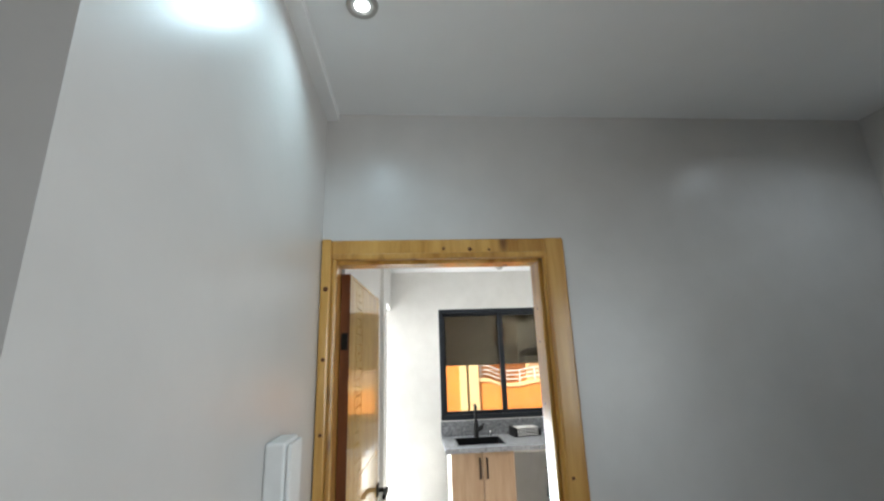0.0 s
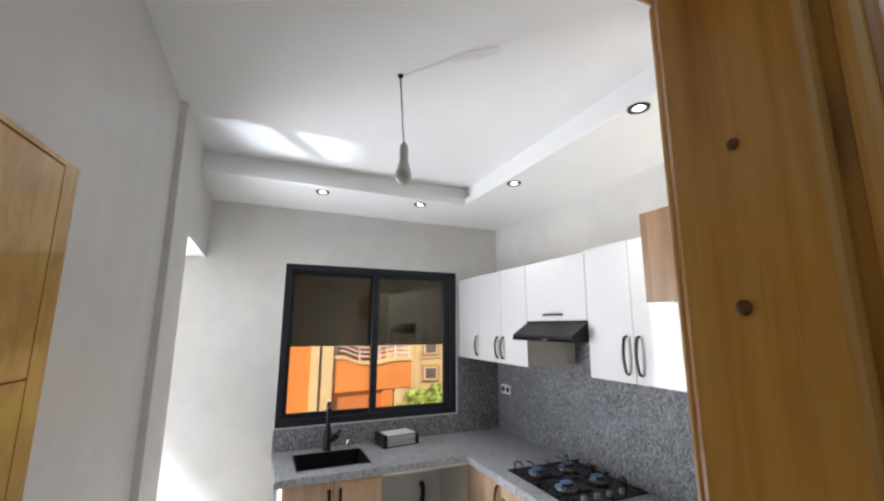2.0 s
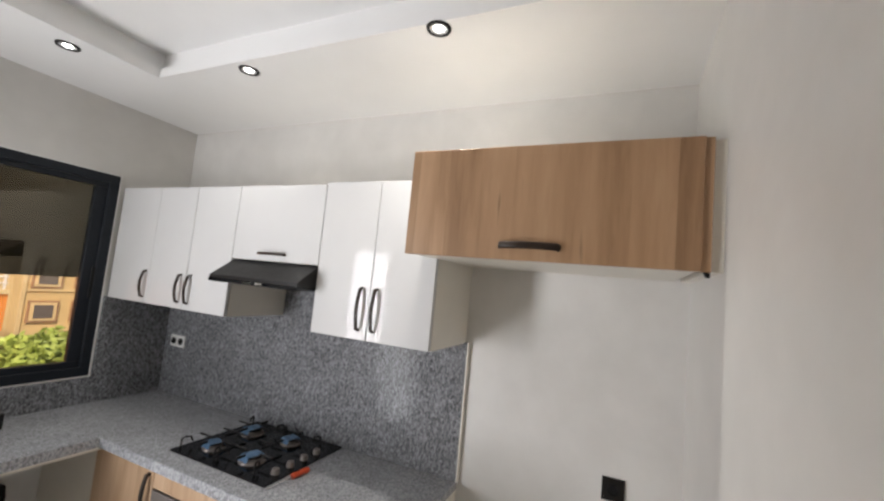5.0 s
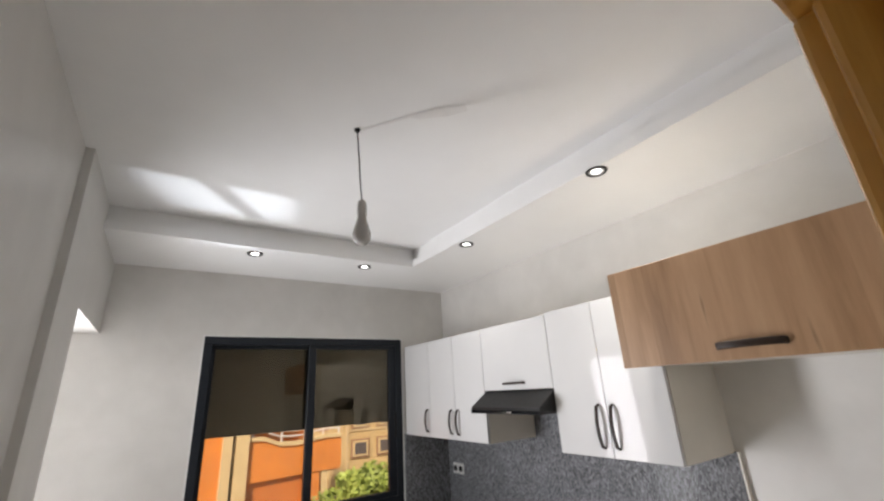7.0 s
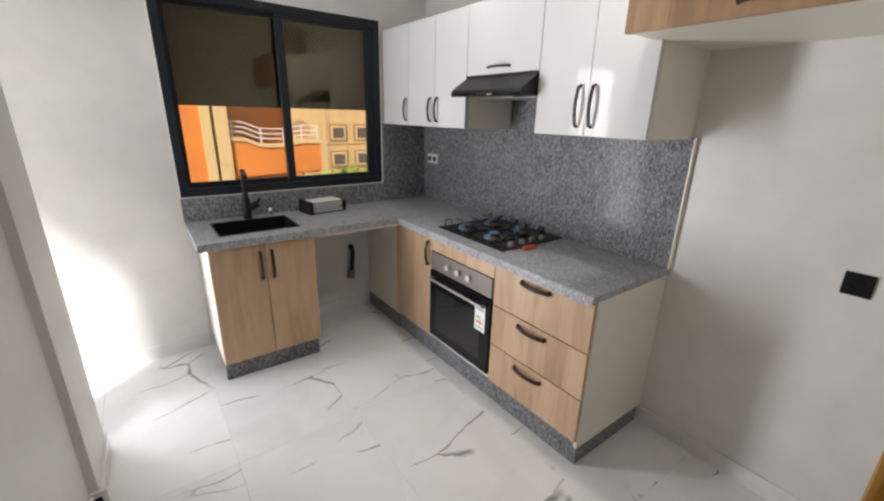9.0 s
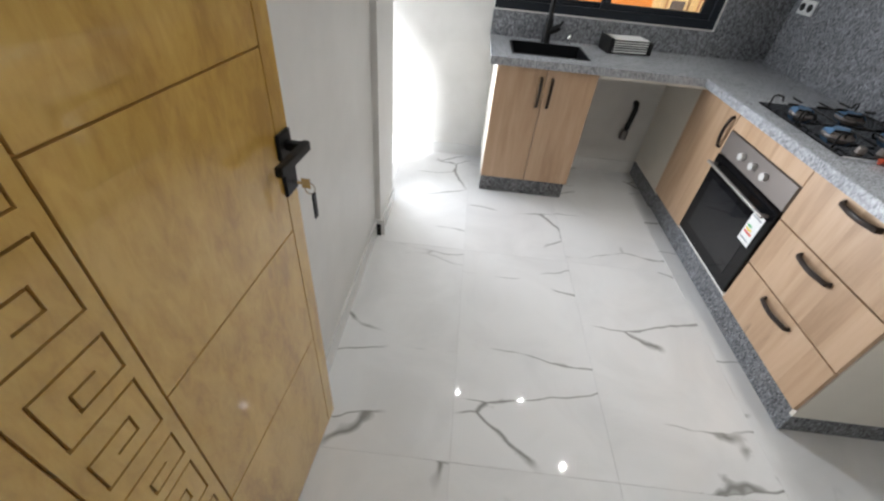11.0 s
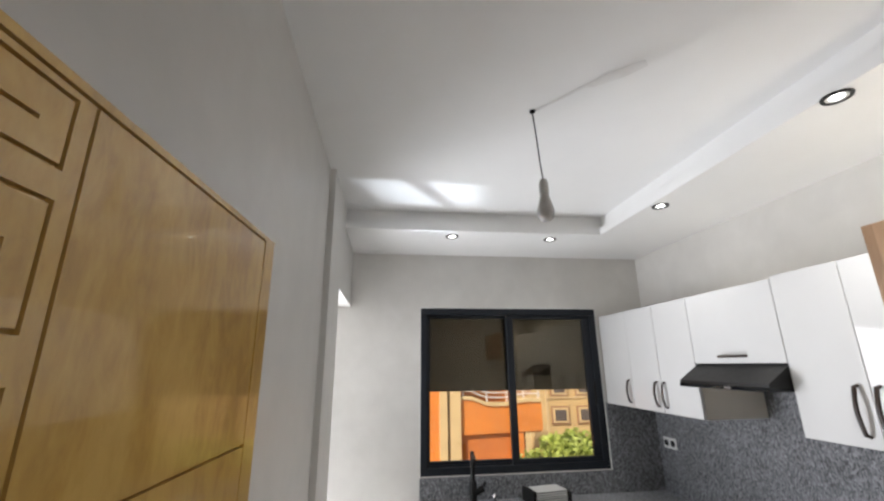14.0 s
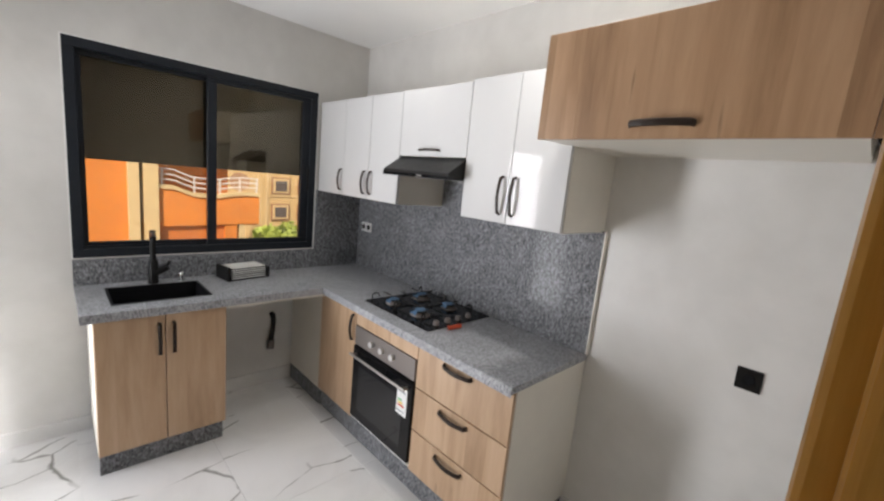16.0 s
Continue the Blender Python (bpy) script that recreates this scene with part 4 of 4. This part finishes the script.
# drain outlet in the gap under the worktop
o = thing("drain_outlet", (1.395, YN, 0.43), "dark pipe outlet with a hanging hose on the wall", "pipe")
part("hose", tube([(0, -0.02, 0.13), (0.003, -0.035, 0.08), (-0.004, -0.035, 0.0), (-0.014, -0.035, -0.08)], 0.016, 10, flat=(0.019, 0.014)), BLACK, o, "black flexible hose", True)
part("end_cap", tube([(-0.014, -0.035, -0.075), (-0.018, -0.036, -0.14)], 0.026, 12), PANELSTEEL, o, "grey end fitting", True)
part("wall_cap", tube([(0, 0, 0.12), (0, -0.03, 0.12)], 0.019, 14), BLACK, o)

bx = thing("intercom_box", (HX0, 1.375, 1.42), "white plastic box fixed to the hall wall", "wall box")
part("case", rbox(0, 0.045, -0.055, 0.055, -0.15, 0.15, 0.006), WHITEPLASTIC, bx)
part("cover", rbox(0.045, 0.056, -0.05, 0.05, -0.145, 0.145, 0.006), WHITEPLASTIC, bx)

# ---- outside ----
GZ = -3.6
solid("lower_storey", boxes((HX0 - 1.2, HX1 + 0.12, HY - 0.15, YS - 0.12, GZ, -0.2), (NX - 0.15, XE + 0.15, YS - 0.12, YN + 0.22, GZ, -0.2)), PAVE, "pale rendered storey under the kitchen and hall", "wall")
solid("ground", boxes((-300, 300, -300, 600, GZ - 0.2, GZ)), PAVE, "pale street ground", "ground")
solid("road", boxes((-80, 80, 8.0, 12.2, GZ, GZ + 0.01)), ROAD, "grey asphalt street", "road")


def orange_house():
    h = thing("orange_house", (0, 15.5, GZ), "orange rendered house with cream pilasters and a balcony", "house")
    off = Matrix.Translation((0, -15.5, -GZ))

    def p(name, bm, mat, par=h, label=""):
        bm.transform(off)
        return part(name, bm, mat, par, label)
    p("wall", boxes((-9, 4.1, 15.5, 22, GZ, 3.0)), ORANGE)
    p("wing", boxes((-9, 1.5, 14.0, 15.5, GZ, 2.8)), ORANGE)
    for a, b in ((1.5, 1.72), (1.8, 2.1)):
        p("pilaster", boxes((a, b, 13.9, 15.5, GZ, 2.8)), CREAM, h, "cream pilaster")
    # balcony with a wavy coping
    top = [(2.1, 0.83), (2.45, 0.82), (2.62, 0.75), (2.85, 0.66), (3.1, 0.64), (3.45, 0.64), (3.75, 0.7), (4.05, 0.74), (4.5, 0.72)]
    bal = p("balcony", prism([(2.1, -0.12)] + top + [(4.5, -0.05)], "y", 14.0, 14.2), ORANGE, h)
    p("balcony_floor", boxes((2.1, 4.5, 14.2, 15.5, -0.12, 0.0)), ORANGE, h)
    p("coping", prism([(x, z) for x, z in top] + [(x, z + 0.09) for x, z in top[::-1]], "y", 13.96, 14.24), CREAM, bal, "cream coping")
    for k in range(3):
        p("rail", tube([(x, 14.1, z + 0.22 + 0.13 * k) for x, z in top], 0.022, 6), RAIL, bal, "pale tubular rail")
    for x in (2.2, 2.9, 3.5, 4.0, 4.45):
        z = np.interp(x, [q[0] for q in top], [q[1] for q in top])
        p("post", boxes((x - 0.02, x + 0.02, 14.08, 14.12, z + 0.05, z + 0.5)), RAIL, bal)
    # shade under the balcony comes from this wall's darker colour
    p("lower_wall", boxes((2.1, 3.62, 14.1, 15.5, GZ, -0.12)), SHADEDORANGE, h)
    p("column", boxes((3.62, 3.92, 14.02, 14.3, GZ, -0.1)), ORANGE, h)
    p("column", boxes((3.98, 4.14, 14.03, 14.3, GZ, 0.0)), CREAM, h, "cream corner column")
    d = p("dish", lathe([(0, 0.0), (0.16, 0.02), (0.27, 0.07), (0.28, 0.075), (0.16, 0.035), (0, 0.015)], 20), WINTRIM, h, "tan satellite dish")
    d.matrix_local = off @ pose(4.25, 14.9, 1.05, 70, 0, -20) @ off.inverted()
    p("roof_coping", boxes((-9.1, 4.2, 13.9, 22.1, 3.0, 3.2)), CREAM)


orange_house()


def ochre_house():
    h = thing("ochre_house", (8.4, 24, GZ), "ochre rendered apartment house with framed windows", "house")
    off = Matrix.Translation((-8.4, -24, -GZ))

    def p(name, bm, mat, par=h, label=""):
        bm.transform(off)
        return part(name, bm, mat, par, label)
    p("wall", boxes((8.4, 24, 24, 32, GZ - 3, 9)), YELLOW)
    p("corner_band", boxes((8.38, 8.52, 23.95, 24.0, GZ - 3, 9)), CREAM)
    p("floor_band", boxes((8.52, 24, 23.95, 24.0, -0.02, 0.08)), CREAM)
    for z in (0.55, -0.85, 2.4, -2.8):
        for k in range(6):
            x = 9.15 + 1.42 * k
            f = p("window", boxes((x - 0.5, x + 0.5, 23.93, 24.0, z - 0.45, z + 0.45)), WINTRIM, h, "brown surround")
            p("frame", boxes((x - 0.42, x + 0.42, 23.9, 23.93, z - 0.37, z + 0.37)), CREAM, f)
            p("pane", boxes((x - 0.31, x + 0.31, 23.88, 23.9, z - 0.27, z + 0.27)), WINDARK, f)
    p("roof_edge", boxes((8.2, 24.2, 23.7, 32.2, 9, 9.2)), CREAM)


ochre_house()


def far_house(x, y, w, h, label):
    o = thing("far_house", (x, y, GZ), label, "house")
    part("wall", boxes((0, w, 0, 8, 0, h)), CREAM, o)
    part("parapet", boxes((-0.1, w + 0.1, -0.1, 8.1, h, h + 0.3)), RAIL, o)
    for z in (1.2, 4.2, 7.2):
        if z + 1.3 > h:
            break
        for k in range(int(w / 2.2)):
            wdw = part("window", boxes((0.7 + 2.2 * k, 1.8 + 2.2 * k, -0.06, 0.0, z, z + 1.3)), RAIL, o)
            part("pane", boxes((0.8 + 2.2 * k, 1.7 + 2.2 * k, -0.09, -0.06, z + 0.1, z + 1.2)), WINDARK, wdw)


far_house(6.0, 38, 9, 7.5, "pale far house behind the street")
far_house(-16.0, 34, 12, 8.5, "pale far house with many windows")


def tree(x, y, z0, rx, rz, n, seed):
    rnd = random.Random(seed)
    t = thing("street_tree", (x, y, GZ), "leafy green clipped street tree", "tree")
    zc = z0 - GZ
    trunk = tube([(0, 0, 0), (0.03, 0.02, zc * 0.35), (-0.02, 0.0, zc * 0.7), (0.0, 0.0, zc)], 0.09, 8)
    for k in range(6):
        a = k * 1.05
        b = tube([(0, 0, zc * 0.6), (0.3 * rx * math.cos(a), 0.3 * rx * math.sin(a), zc * 0.85), (0.7 * rx * math.cos(a), 0.7 * rx * math.sin(a), zc + 0.1)], 0.03, 5)
        tmp = bpy.data.meshes.new("limb")
        b.to_mesh(tmp)
        b.free()
        trunk.from_mesh(tmp)
        bpy.data.meshes.remove(tmp)
    part("trunk", trunk, BARK, t)
    verts, faces = [], []
    blobs = [(rnd.uniform(-0.75, 0.75) * rx, rnd.uniform(-0.75, 0.75) * rx, zc + rnd.uniform(-0.5, 0.55) * rz, rnd.uniform(0.28, 0.5)) for _ in range(26)]
    for _ in range(n):
        bx, by, bz, br = rnd.choice(blobs)
        d = Vector((rnd.gauss(0, 1), rnd.gauss(0, 1), rnd.gauss(0, 1))).normalized() * br * rnd.uniform(0.55, 1.05) * rx * 0.8
        c = Vector((bx, by, bz)) + Vector((d.x, d.y, d.z * rz / rx))
        a = Vector((rnd.gauss(0, 1), rnd.gauss(0, 1), rnd.gauss(0, 0.6))).normalized()
        b = a.cross(Vector((rnd.gauss(0, 1), rnd.gauss(0, 1), rnd.gauss(0, 1)))).normalized()
        s = rnd.uniform(0.05, 0.09)
        i = len(verts)
        verts += [c - a * s, c + b * s * 0.45, c + a * s, c - b * s * 0.45]
        faces.append((i, i + 1, i + 2, i + 3))
    data = bpy.data.meshes.new("crown")
    data.from_pydata(verts, [], faces)
    data.materials.append(LEAFGREEN)
    cr = new("crown", data)
    cr.parent = t


tree(4.0, 11.2, -0.24, 0.9, 0.72, 5600, 3)
tree(5.2, 11.9, -0.3, 0.9, 0.7, 4200, 5)

# ---- floor tiles ----
tile_meshes = {}


def lay(x0, x1, y0, y1):
    key = (round(x1 - x0, 3), round(y1 - y0, 3))
    if key not in tile_meshes:
        hx, hy = key[0] / 2 - 0.0004, key[1] / 2 - 0.0004
        bm = bmesh.new()
        b = 0.0007
        lo = [bm.verts.new((sx * hx, sy * hy, -0.008)) for sx, sy in ((-1, -1), (1, -1), (1, 1), (-1, 1))]
        md = [bm.verts.new((sx * hx, sy * hy, -b)) for sx, sy in ((-1, -1), (1, -1), (1, 1), (-1, 1))]
        hi = [bm.verts.new((sx * (hx - b), sy * (hy - b), 0)) for sx, sy in ((-1, -1), (1, -1), (1, 1), (-1, 1))]
        for q, r in ((lo, md), (md, hi)):
            for k in range(4):
                bm.faces.new((q[k], q[(k + 1) % 4], r[(k + 1) % 4], r[k]))
        bm.faces.new(hi)
        tile_meshes[key] = mesh_of("tile", bm, TILE)
    t = new("tile", tile_meshes[key])
    t.parent = floor
    t.location = ((x0 + x1) / 2, (y0 + y1) / 2, 0)


def tile_area(xa, xb, ya, yb):
    ix = math.floor((xa - 0.255) / 0.6)
    while 0.255 + 0.6 * ix < xb - 0.002:
        x0, x1 = max(xa, 0.255 + 0.6 * ix), min(xb, 0.255 + 0.6 * (ix + 1))
        iy = math.floor((ya - 2.515) / 1.2)
        while 2.515 + 1.2 * iy < yb - 0.002:
            y0, y1 = max(ya, 2.515 + 1.2 * iy), min(yb, 2.515 + 1.2 * (iy + 1))
            if x1 - x0 > 0.004 and y1 - y0 > 0.004:
                lay(x0, x1, y0, y1)
            iy += 1
        ix += 1


tile_area(XW, XE, YS, YN)
tile_area(NX, XW, 4.17, YN)
tile_area(DX0, DX1, YD, YS)
tile_area(HX0, HX1, HY, YD)
tile_area(HX0 - 1.1, HX0, HY, 0.68)
